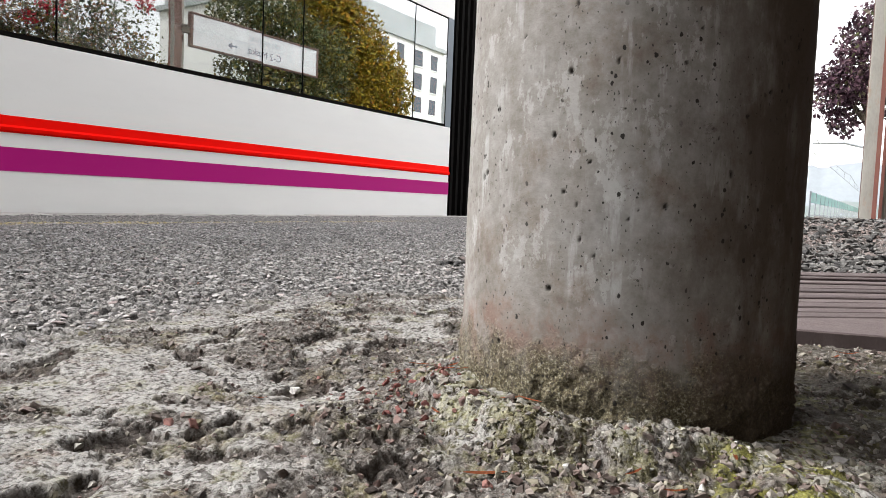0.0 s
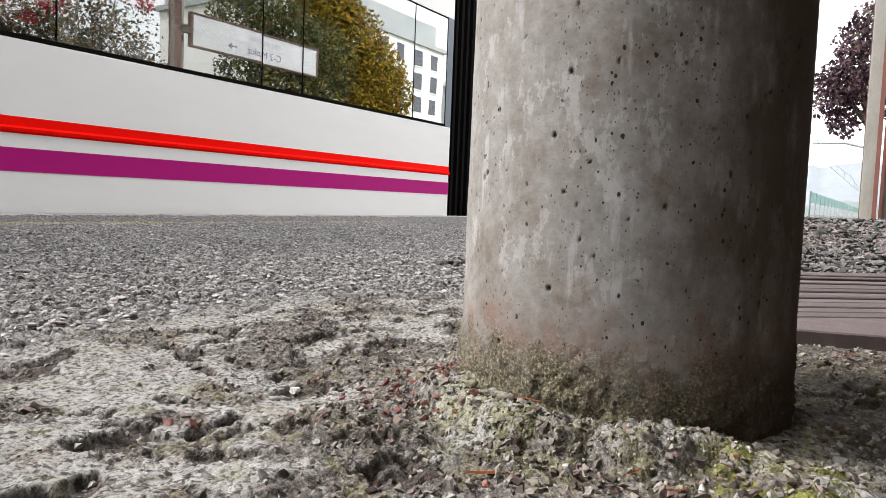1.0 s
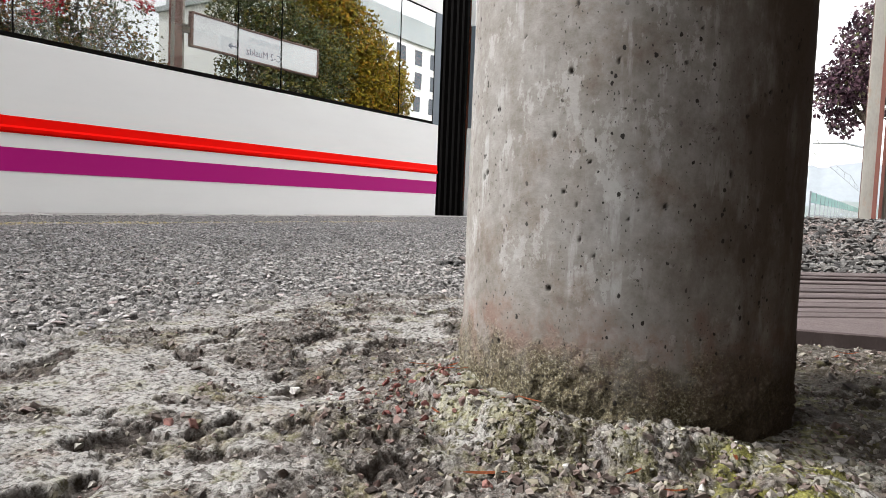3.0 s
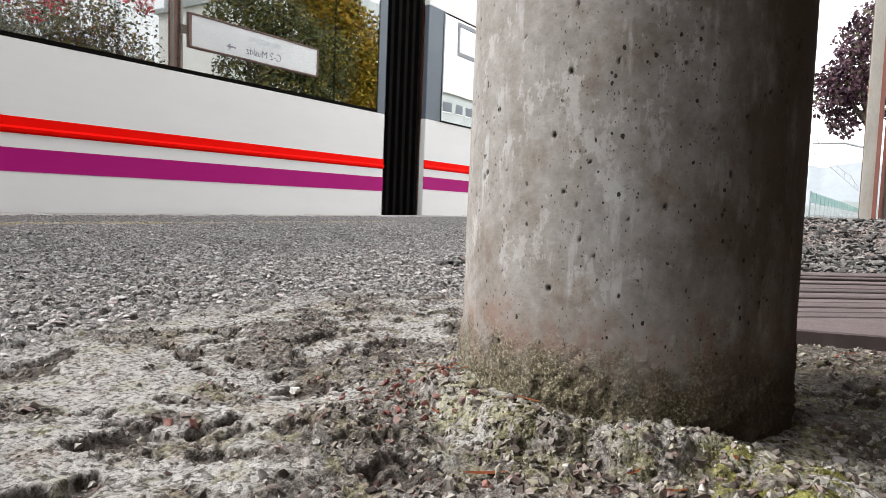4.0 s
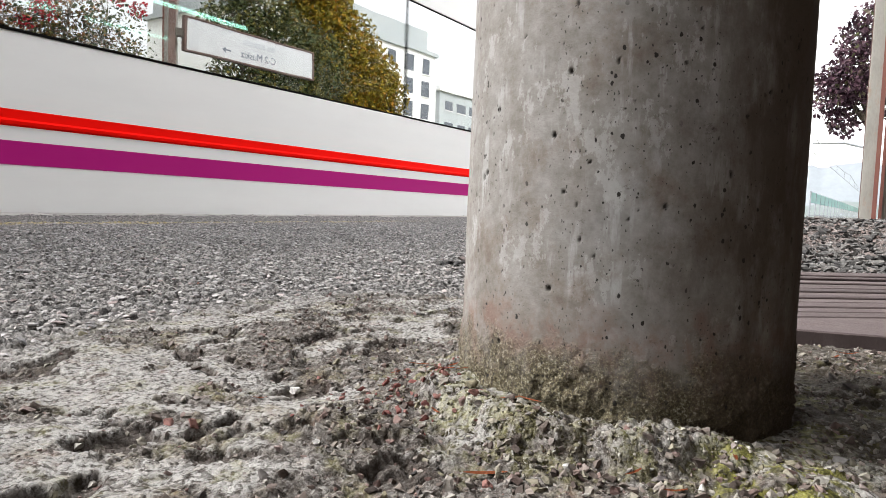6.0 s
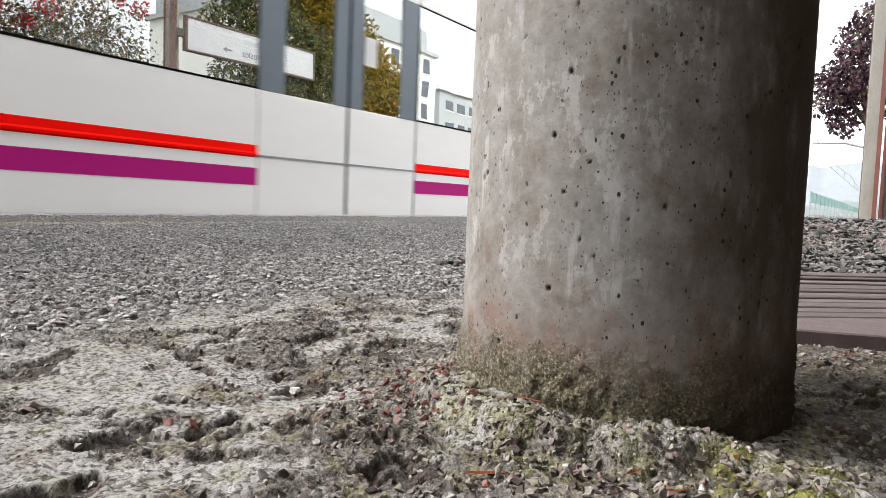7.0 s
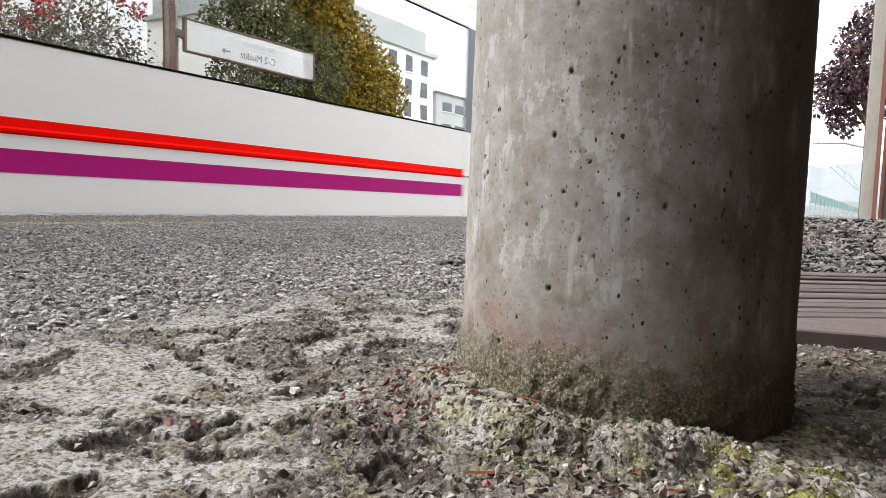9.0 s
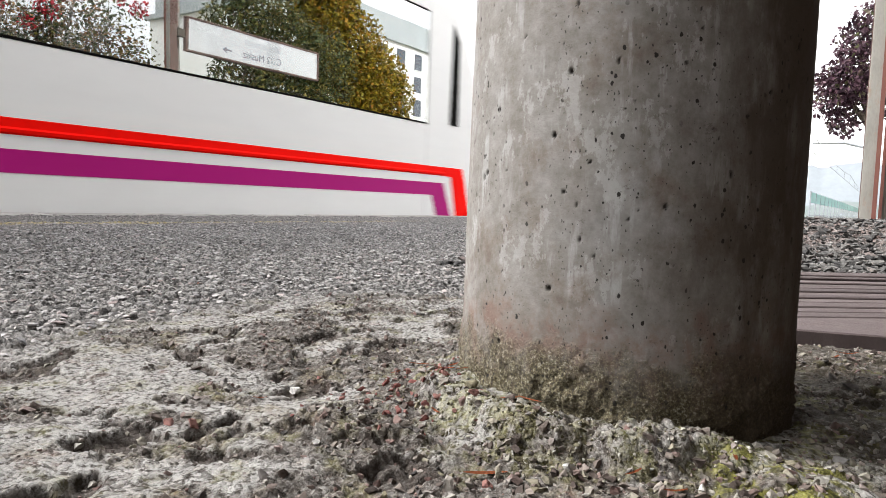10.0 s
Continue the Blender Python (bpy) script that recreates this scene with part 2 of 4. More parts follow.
def car_paint(name, c, rough=0.28, dirt=0.12, sheen=0.3):
    m, n, l, b = nodes_of(name)
    v = coords(n, l)
    film = fbm(n, l, coords(n, l, (0.6, 0.6, 3)), 2.2, 8, 0.65)
    dust = fbm(n, l, v, 60, 5)
    col = blend(n, l, mul(n, l, ramp(n, l, film, (0.4, 0.0), (0.75, 1.0)), dirt), c, tuple(x * 0.5 for x in c))
    col = blend(n, l, mul(n, l, ramp(n, l, dust, (0.6, 0.0), (0.75, 1.0)), dirt), col, (0.3, 0.28, 0.25))
    l.new(col, b.inputs["Base Color"])
    l.new(ramp(n, l, film, (0.3, rough), (0.7, rough + 0.15)), b.inputs["Roughness"])
    b.inputs["Specular IOR Level"].default_value = sheen
    return m


def coated_glass(name, least):
    """Tinted train glass with a mirror-like solar coating."""
    m, n, l, b = nodes_of(name)
    n.remove(b)
    clear, gloss, mix = n.new("ShaderNodeBsdfTransparent"), n.new("ShaderNodeBsdfGlossy"), n.new("ShaderNodeMixShader")
    clear.inputs[0].default_value = (0.46, 0.46, 0.44, 1)
    gloss.inputs["Color"].default_value = (0.92, 0.95, 0.96, 1)
    gloss.inputs["Roughness"].default_value = 0.008
    w = n.new("ShaderNodeBump")
    w.inputs["Strength"].default_value, w.inputs["Distance"].default_value = 0.05, 0.02
    l.new(fbm(n, l, coords(n, l), 1.3, 1.0), w.inputs["Height"])
    l.new(w.outputs[0], gloss.inputs["Normal"])
    fr = n.new("ShaderNodeLayerWeight")
    fr.inputs["Blend"].default_value = 0.5
    fac = n.new("ShaderNodeMath")
    fac.operation, fac.use_clamp = "MULTIPLY_ADD", True
    l.new(fr.outputs["Facing"], fac.inputs[0])
    fac.inputs[1].default_value, fac.inputs[2].default_value = 0.8, least + 0.03
    l.new(fac.outputs[0], mix.inputs[0])
    l.new(clear.outputs[0], mix.inputs[1])
    l.new(gloss.outputs[0], mix.inputs[2])
    l.new(mix.outputs[0], n["Material Output"].inputs[0])
    return m


def glow(name, c, power):
    m, n, l, b = nodes_of(name)
    b.inputs["Base Color"].default_value = (*c, 1)
    b.inputs["Emission Color"].default_value = (*c, 1)
    b.inputs["Emission Strength"].default_value = power
    return m


M_COLUMN, M_GROUND, M_GLASS = concrete_column(), platform_ground(), coated_glass("tinted_coated_glass", 0.13)
M_GLASSA = coated_glass("older_tinted_glass", 0.08)
M_WHITE = car_paint("white_train_paint", (0.78, 0.785, 0.775), 0.3, 0.08)
M_RED = car_paint("red_train_paint", (0.92, 0.005, 0.002), 0.45, 0.03, 0.03)
M_PURPLE = car_paint("purple_train_paint", (0.4, 0.011, 0.175), 0.35, 0.04, 0.08)
M_PILLAR = car_paint("blue_grey_train_paint", (0.13, 0.16, 0.19), 0.3)
M_ROOF = surface("grey_train_roof", (0.25, 0.26, 0.27), (0.35, 0.36, 0.37), 2, 0.55)
M_RUBBER = surface("black_rubber", (0.0035, 0.0032, 0.003), (0.007, 0.0065, 0.006), 12, 0.75, 0.3)
M_RUBBER.node_tree.nodes["Principled BSDF"].inputs["Specular IOR Level"].default_value = 0.03
M_FRAME = surface("grey_window_frame", (0.2, 0.22, 0.24), (0.28, 0.3, 0.32), 10, 0.4, 0.05, metal=0.3)
M_INNER = surface("pale_interior_lining", (0.4, 0.41, 0.4), (0.5, 0.5, 0.48), 3, 0.5, 0.05)
M_SEAT = surface("dark_red_seat_fabric", (0.16, 0.035, 0.025), (0.26, 0.06, 0.04), 40, 0.9, 0.4)
M_PANEL = surface("orange_red_partition", (0.4, 0.1, 0.05), (0.5, 0.14, 0.07), 4, 0.45, 0.05)
M_STEEL = surface("dark_underframe_steel", (0.06, 0.055, 0.05), (0.13, 0.11, 0.09), 9, 0.7, 0.4, metal=0.4)
M_TUBE = glow("greenish_tube_light", (0.45, 1.0, 0.85), 2.6)
M_RAIL = surface("rail_steel", (0.2, 0.13, 0.09), (0.35, 0.28, 0.22), 12, 0.5, 0.3, metal=0.7)
M_DECK = surface("dark_weathered_board", (0.06, 0.046, 0.047), (0.115, 0.092, 0.092), 14, 0.8, 0.6, 0.0015, stretch=(6, 1, 1), grime=(0.05, 0.04, 0.035), vary=0.35)
M_DECK.node_tree.nodes["Principled BSDF"].inputs["Specular IOR Level"].default_value = 0.2
M_POST = surface("flaking_white_post_paint", (0.19, 0.18, 0.16), (0.27, 0.26, 0.235), 7, 0.6, 0.4, stretch=(1, 1, 0.35), grime=(0.24, 0.13, 0.07))
M_RUST = surface("red_rusty_paint", (0.12, 0.04, 0.03), (0.17, 0.06, 0.045), 9, 0.7, 0.4, stretch=(1, 1, 0.4), grime=(0.17, 0.085, 0.045))
M_SIGN = surface("white_sign_enamel", (0.52, 0.53, 0.54), (0.6, 0.61, 0.62), 5, 0.35, 0.02)
M_SIGNTRIM = surface("dull_red_brown_trim", (0.09, 0.055, 0.045), (0.14, 0.08, 0.065), 8, 0.5, 0.1)
M_INK = surface("dark_blue_sign_ink", (0.14, 0.15, 0.19), (0.18, 0.19, 0.23), 8, 0.5, 0)
M_INKPALE = surface("pale_grey_sign_ink", (0.4, 0.42, 0.45), (0.5, 0.51, 0.53), 8, 0.5, 0)
M_BARK = surface("grey_brown_bark", (0.07, 0.055, 0.045), (0.16, 0.13, 0.1), 14, 0.9, 0.8, 0.006, stretch=(1, 1, 0.3))
M_BALLAST = surface("ballast_gravel", (0.12, 0.1, 0.085), (0.27, 0.25, 0.23), 9, 0.9, 1.0, 0.03, grime=(0.1, 0.065, 0.045))
M_FIELD = surface("dry_grassy_ground", (0.12, 0.13, 0.07), (0.25, 0.24, 0.18), 0.6, 0.95, 0.5, 0.05)
M_EDGE = surface("pale_coping_stone", (0.27, 0.26, 0.25), (0.4, 0.39, 0.37), 6, 0.8, 0.5, 0.002, grime=(0.14, 0.12, 0.11), vary=0.2)
# very dark, so the added light blockers bounce hardly any light
M_LIGHTBLOCK = surface("dark_brown_light_block", (0.026, 0.017, 0.011), (0.042, 0.028, 0.018), 1.5, 0.9, 0.4)
M_WALLW = surface("white_render", (0.66, 0.66, 0.65), (0.74, 0.74, 0.73), 0.4, 0.8, 0.1)
M_WALLG = surface("grey_cladding", (0.3, 0.33, 0.34), (0.38, 0.4, 0.41), 0.4, 0.6, 0.1)
M_DARKWIN = surface("dark_house_glass", (0.05, 0.06, 0.075), (0.09, 0.1, 0.12), 0.5, 0.12, 0)
M_TEAL = surface("teal_fence_panel", (0.1, 0.24, 0.23), (0.15, 0.3, 0.28), 2, 0.6, 0.1)
# distance haze is mixed into the base colours of both hills
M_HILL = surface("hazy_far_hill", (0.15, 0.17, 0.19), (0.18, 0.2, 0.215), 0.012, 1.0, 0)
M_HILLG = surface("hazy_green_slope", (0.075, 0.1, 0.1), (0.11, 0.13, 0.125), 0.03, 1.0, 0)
M_PLUM = island_surface("plum_leaves", ((0.0, (0.035, 0.016, 0.026)), (0.5, (0.06, 0.028, 0.042)), (0.85, (0.12, 0.065, 0.085)), (1.0, (0.09, 0.1, 0.04))), 0.5, 90, 0.2)
M_OLIVE = island_surface("olive_yellow_leaves", ((0.0, (0.1, 0.085, 0.008)), (0.4, (0.2, 0.16, 0.01)), (0.75, (0.3, 0.205, 0.012)), (1.0, (0.32, 0.13, 0.01))), 0.5, 60, 0.2)
M_RUSTLEAF = island_surface("rusty_leaves", ((0.0, (0.06, 0.03, 0.015)), (0.5, (0.16, 0.07, 0.02)), (1.0, (0.34, 0.16, 0.03))), 0.6, 60, 0.2)
M_GREEN = island_surface("green_leaves", ((0.0, (0.02, 0.035, 0.012)), (0.6, (0.06, 0.075, 0.02)), (1.0, (0.2, 0.16, 0.035))), 0.45, 60, 0.2)
M_DARKGREEN = island_surface("dark_evergreen_leaves", ((0.0, (0.012, 0.018, 0.008)), (0.7, (0.03, 0.038, 0.014)), (1.0, (0.07, 0.075, 0.03))), 0.5, 60, 0.2)
M_FLOWER = island_surface("red_blossom", ((0.0, (0.32, 0.008, 0.015)), (1.0, (0.6, 0.03, 0.05))), 0.6, 60, 0.2)
M_STONE = island_surface("mixed_stone_chips", ((0.0, (0.07, 0.065, 0.065)), (0.2, (0.18, 0.165, 0.155)), (0.5, (0.27, 0.25, 0.23)), (0.66, (0.18, 0.115, 0.105)), (0.85, (0.3, 0.285, 0.265)), (1.0, (0.34, 0.325, 0.3))), 0.85, 260, 0.6)
M_CHIP = island_surface("asphalt_chippings", ((0.0, (0.2, 0.197, 0.2)), (0.3, (0.38, 0.37, 0.37)), (0.7, (0.54, 0.525, 0.52)), (0.85, (0.36, 0.3, 0.29)), (1.0, (0.66, 0.645, 0.63))), 0.85, 300, 0.6)
M_RUBBLE = island_surface("purple_brown_rubble", ((0.0, (0.06, 0.047, 0.042)), (0.25, (0.16, 0.13, 0.115)), (0.5, (0.28, 0.26, 0.23)), (0.62, (0.18, 0.115, 0.105)), (0.75, (0.36, 0.345, 0.315)), (1.0, (0.2, 0.18, 0.12))), 0.85, 220, 0.8)
M_GRAVEL = island_surface("grey_gravel", ((0.0, (0.05, 0.05, 0.052)), (0.5, (0.12, 0.117, 0.114)), (0.9, (0.22, 0.213, 0.206)), (1.0, (0.16, 0.11, 0.1))), 0.85, 120, 0.6)
M_REDCHIP = island_surface("red_brick_chips", ((0.0, (0.13, 0.05, 0.045)), (0.6, (0.22, 0.085, 0.075)), (1.0, (0.3, 0.17, 0.15))), 0.85, 260, 0.6)
M_CRUMB = island_surface("mossy_mortar_crumbs", ((0.0, (0.03, 0.026, 0.016)), (0.35, (0.12, 0.105, 0.06)), (0.7, (0.28, 0.265, 0.2)), (1.0, (0.5, 0.49, 0.45))), 0.9, 240, 0.7)
M_PALE = island_surface("pale_broken_stone", ((0.0, (0.5, 0.49, 0.47)), (1.0, (0.66, 0.65, 0.63))), 0.85, 240, 0.7)
M_DARKST = island_surface("dark_broken_stone", ((0.0, (0.04, 0.036, 0.036)), (1.0, (0.09, 0.08, 0.08))), 0.7, 240, 0.5)
M_LEAF = island_surface("dry_orange_leaf", ((0.0, (0.2, 0.05, 0.03)), (0.6, (0.34, 0.11, 0.035)), (1.0, (0.55, 0.24, 0.06))), 0.7, 260, 0.4)


# ---------------------------------------------------------------- building helpers
def mesh_of(name, bm, material):
    me = bpy.data.meshes.new(name)
    bm.to_mesh(me)
    bm.free()
    me.materials.append(material)
    return me


def part(name, bm, material, parent, label=""):
    ob = new(name, mesh_of(name, bm, material) if isinstance(bm, bmesh.types.BMesh) else bm)
    ob.parent = parent
    return tagged(ob, label)


def box(x0, x1, y0, y1, z0, z1, bevel=0.0, bm=None, seg=1):
    out = bm or bmesh.new()
    r = bmesh.ops.create_cube(out, size=1.0, matrix=Matrix.Translation(((x0 + x1) / 2, (y0 + y1) / 2, (z0 + z1) / 2)) @ Matrix.Diagonal((x1 - x0, y1 - y0, z1 - z0, 1)))
    if bevel:
        edges = list({e for v in r["verts"] for e in v.link_edges})
        bmesh.ops.bevel(out, geom=edges, offset=bevel, segments=seg, affect="EDGES", profile=0.5)
    return out


def slab_xz(points, y0, y1, bm=None, bevel=0.0):
    """A plate with the outline points (x, z), from y0 to y1."""
    out = bm or bmesh.new()
    a = [out.verts.new((x, y0, z)) for x, z in points]
    b = [out.verts.new((x, y1, z)) for x, z in points]
    k = len(points)
    out.faces.new(a)
    out.faces.new(b[::-1])
    for i in range(k):
        out.faces.new((a[i], b[i], b[(i + 1) % k], a[(i + 1) % k]))
    bmesh.ops.recalc_face_normals(out, faces=out.faces)
    if bevel:
        bmesh.ops.bevel(out, geom=list(out.edges), offset=bevel, segments=2, affect="EDGES", profile=0.5)
    return out


def extrude_x(profile, x0, x1, bm=None):
    """A closed outline (y, z) drawn out along x."""
    out = bm or bmesh.new()
    a = [out.verts.new((x0, y, z)) for y, z in profile]
    b = [out.verts.new((x1, y, z)) for y, z in profile]
    k = len(profile)
    out.faces.new(a)
    out.faces.new(b[::-1])
    for i in range(k):
        out.faces.new((a[i], b[i], b[(i + 1) % k], a[(i + 1) % k]))
    bmesh.ops.recalc_face_normals(out, faces=out.faces)
    return out


def tube(points, radii, sides=8, bm=None):
    out = bm or bmesh.new()
    rings = []
    for i, p in enumerate(points):
        p = Vector(p)
        d = (Vector(points[min(i + 1, len(points) - 1)]) - Vector(points[max(i - 1, 0)])).normalized()
        u = d.orthogonal().normalized()
        w = d.cross(u)
        rings.append([out.verts.new(p + radii[i] * (u * math.cos(a) + w * math.sin(a))) for a in (2 * math.pi * k / sides for k in range(sides))])
    for r, s in zip(rings, rings[1:]):
        off = min(range(sides), key=lambda o: (r[0].co - s[o].co).length)
        for k in range(sides):
            out.faces.new((r[k], r[(k + 1) % sides], s[(k + 1 + off) % sides], s[(k + off) % sides]))
    out.faces.new(rings[0][::-1])
    out.faces.new(rings[-1])
    for f in out.faces:
        f.smooth = True
    return out


def raw_mesh(name, verts, faces, material, smooth=False):
    me = bpy.data.meshes.new(name)
    me.from_pydata(verts, [], faces)
    me.materials.append(material)
    if smooth:
        me.polygons.foreach_set("use_smooth", [True] * len(me.polygons))
    return me


def leaves(name, blobs, count, size, material, rng, hollow=0.45):
    """Many small folded leaves in and round the blobs (x, y, z, radius)."""
    vol = np.array([b[3] ** 2 for b in blobs])
    pick = rng.choice(len(blobs), count, p=vol / vol.sum())
    d = rng.normal(size=(count, 3))
    d /= np.linalg.norm(d, axis=1)[:, None]
    rad = hollow + (1.12 - hollow) * rng.random(count) ** 0.7
    bb = np.array(blobs)[pick]
    c = bb[:, :3] + d * (bb[:, 3] * rad)[:, None]
    a = rng.normal(size=(count, 3))
    a[:, 2] -= 0.4
    a /= np.linalg.norm(a, axis=1)[:, None]
    s = np.cross(a, rng.normal(size=(count, 3)))
    s /= np.linalg.norm(s, axis=1)[:, None]
    up = np.cross(a, s)
    ln = (size * (0.6 + 0.8 * rng.random(count)))[:, None]
    v = np.stack([c, c + a * ln * 0.5 + s * ln * 0.28 + up * ln * 0.1, c + a * ln, c + a * ln * 0.5 - s * ln * 0.28 + up * ln * 0.1], 1).reshape(-1, 3)
    i = np.arange(count)[:, None] * 4
    f = np.concatenate([i + [0, 1, 2], i + [0, 2, 3]], 1).reshape(-1, 3)
    return raw_mesh(name, v.tolist(), f.tolist(), material)


ROCKS = []


def rock_shapes():
    for k in range(7):
        r = random.Random(k)
        bm = bmesh.new()
        bmesh.ops.create_icosphere(bm, subdivisions=1 if k < 3 else 2, radius=1.0)
        for _ in range(11):
            nrm = Vector((r.gauss(0, 1), r.gauss(0, 1), r.gauss(0, 1))).normalized()
            cut = r.uniform(0.3, 0.66)
            for v in bm.verts:
                over = v.co.dot(nrm) - cut
                if over > 0:
                    v.co -= nrm * over
        for v in bm.verts:
            v.co *= 1 + r.uniform(-0.13, 0.13)
        bm.verts.index_update()
        ROCKS.append((np.array([v.co[:] for v in bm.verts]), [[v.index for v in f.verts] for f in bm.faces]))
        bm.free()


rock_shapes()


def stones(name, places, material, rng, flat=(0.5, 0.9), tip=0.5, shapes=7):
    """places: rows of x, y, z, radius. One joined mesh of broken stones."""
    vs, fs, at = [], [], 0
    for x, y, z, r in places:
        v, f = ROCKS[rng.integers(shapes) if shapes < 7 else rng.integers(3, 7)]
        m = Euler((rng.normal(0, tip), rng.normal(0, tip), rng.random() * 6.28)).to_matrix()
        sc = np.array([r * rng.uniform(0.8, 1.3), r * rng.uniform(0.7, 1.0), r * rng.uniform(*flat)])
        vs.append((v * sc) @ np.array(m).T + (x, y, z))
        fs += [[i + at for i in g] for g in f]
        at += len(v)
    return raw_mesh(name, np.concatenate(vs).tolist(), fs, material)


# ---------------------------------------------------------------- height of the platform
def rnd(i, j, seed):
    h = (i.astype(np.int64) * 374761393 + j.astype(np.int64) * 668265263 + seed * 974634777) & 0xFFFFFFFF
    h = ((h ^ (h >> 13)) * 1274126177) & 0xFFFFFFFF
    h = ((h ^ (h >> 16)) * 2246822519) & 0xFFFFFFFF
    return ((h ^ (h >> 15)) & 0xFFFFFF) / float(0xFFFFFF)


def vnoise(x, y, seed):
    i, j = np.floor(x), np.floor(y)
    u, w = x - i, y - j
    u, w = u * u * (3 - 2 * u), w * w * (3 - 2 * w)
    a, b, c, d = rnd(i, j, seed), rnd(i + 1, j, seed), rnd(i, j + 1, seed), rnd(i + 1, j + 1, seed)
    return (a * (1 - u) + b * u) * (1 - w) + (c * (1 - u) + d * u) * w


def rough(x, y, scale, octaves, seed):
    out, amp, tot = 0.0, 1.0, 0.0
    for k in range(octaves):
        out = out + amp * vnoise(x * scale, y * scale, seed + k)
        tot += amp
        amp, scale = amp * 0.55, scale * 2.03
    return out / tot


def cells(x, y, scale, seed):
    """Distance to the nearest and second nearest seed of a jittered grid, that cell's own random number and a tilted plane over it."""
    x, y = x * scale, y * scale
    i, j = np.floor(x), np.floor(y)
    best, second, who, tilt = np.full(x.shape, 9.0), np.full(x.shape, 9.0), np.zeros(x.shape), np.zeros(x.shape)
    for di in (-1, 0, 1):
        for dj in (-1, 0, 1):
            a, b = i + di, j + dj
            ox, oy = x - a - rnd(a, b, seed), y - b - rnd(a, b, seed + 1)
            d = np.hypot(ox, oy)
            nearer = d < best
            tilt = np.where(nearer, ox * (rnd(a, b, seed + 3) - 0.5) + oy * (rnd(a, b, seed + 4) - 0.5), tilt)
            second = np.where(nearer, best, np.minimum(second, d))
            who = np.where(nearer, rnd(a, b, seed + 2), who)
            best = np.where(nearer, d, best)
    return best, second, who, tilt


def step(a, b, x):
    t = np.clip((x - a) / (b - a), 0, 1)
    return t * t * (3 - 2 * t)


COLX, COLY, COLR = 0.551, 0.1766, 0.126
EDGE_Y = 3.78


def platform_height(x, y):
    """Height and surface masks of the platform at x, y (arrays)."""
    r = np.hypot(x - COLX, y - COLY)
    wob = rough(x, y, 6.0, 3, 5)
    mortar = step(0.62, 0.5, r + 0.16 * (wob - 0.5))
    bank = 0.128 * step(1.9, 3.7, x) * step(1.3, 0.45, y + 0.15 * (wob - 0.5))
    # crushed chippings bound in the asphalt, each a tilted facet with a gap round it
    sx, sy = x + 0.006 * rough(x, y, 60, 2, 101), y + 0.006 * rough(x, y, 60, 2, 103)
    f1, f2, who, tf = cells(sx, sy, 92, 11)
    g1, g2, gwho, tg = cells(sx + 0.0031, sy, 48, 21)
    fine_chip = 0.0028 * (who - 0.3) + 0.0035 * tf
    big_chip = 0.006 * (gwho - 0.35) + 0.006 * tg
    gap = np.minimum(np.clip((f2 - f1) * 3.2, 0, 1), 1.0)
    biggap = np.clip((g2 - g1) * 3.5, 0, 1)
    chip = np.where(gwho > 0.42, big_chip * biggap, 0.0) + fine_chip * gap - 0.003 * (1 - gap) - 0.004 * (1 - biggap)
    chip = chip + 0.010 * (rough(x, y, 7, 3, 31) - 0.5)
    # smooth pale mortar skin, broken up into rubble along a ragged strip towards the column, with steep-sided holes
    m1, m2, mwho, tm = cells(sx, sy, 120, 41)
    c1, c2, cwho, tc = cells(sx, sy, 52, 45)
    k1, k2, kwho, tk = cells(sx, sy, 260, 47)
    ragged = rough(x, y, 26, 4, 61)
    along = np.clip(((x - 0.25) * 0.36 + (y - 0.30) * 0.20) / (0.36 ** 2 + 0.20 ** 2), 0, 1)
    strip = np.hypot(x - 0.25 - 0.36 * along, y - 0.30 - 0.20 * along)
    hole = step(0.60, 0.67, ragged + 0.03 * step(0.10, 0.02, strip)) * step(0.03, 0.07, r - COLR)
    broken = step(0.47, 0.58, rough(x, y, 17, 4, 65) + 0.11 * step(0.13, 0.03, strip) + 0.06 * step(0.2, 0.06, r - COLR) - 0.03)
    bare = np.maximum(hole, broken)

    def clod(d, w, k):
        return (0.2 + 0.8 * w) * np.clip(1 - (k * d) ** 2, 0, 1)

    mgap = np.clip((m2 - m1) * 2.6, 0, 1)
    cgap = np.clip((c2 - c1) * 2.4, 0, 1)
    lump_z = 0.020 * (rough(x, y, 7, 2, 51) - 0.5) + 0.006 * (rough(x, y, 30, 3, 53) - 0.5) - 0.006 * hole
    lump_z = lump_z + bare * (0.0048 * clod(c1, cwho, 1.15) + 0.0028 * clod(m1, mwho, 1.15) - 0.003 + 0.0025 * tc + 0.0015 * tm)
    lump_z = lump_z + 0.0011 * clod(k1, kwho, 1.2) + 0.0008 * clod(m1, mwho, 1.15) + 0.001 * (rough(x, y, 110, 2, 71) - 0.5)
    z = bank + chip * (1 - mortar) + lump_z * mortar
    # a lip of mortar left standing against the column on the side of the track, crumbling away round the rest
    ang = np.arctan2(y - COLY, x - COLX) % (2 * np.pi)
    lip = step(radians(68), radians(34), np.abs(ang - radians(176)))
    ledge = step(0.042, 0.022, r - COLR + 0.026 * (rough(x, y, 34, 3, 81) - 0.5))
    z = z * (1 - 0.5 * ledge * lip) + ledge * lip * (0.0175 + 0.008 * (rough(x, y, 45, 3, 83) - 0.5) + 0.003 * clod(m1, mwho, 1.15) + 0.002 * clod(k1, kwho, 1.2))
    z = z + 0.006 * (1 - lip) * step(0.05, 0.01, r - COLR) * rough(x, y, 50, 3, 85)
    bare = bare * (1 - 0.7 * ledge * lip)
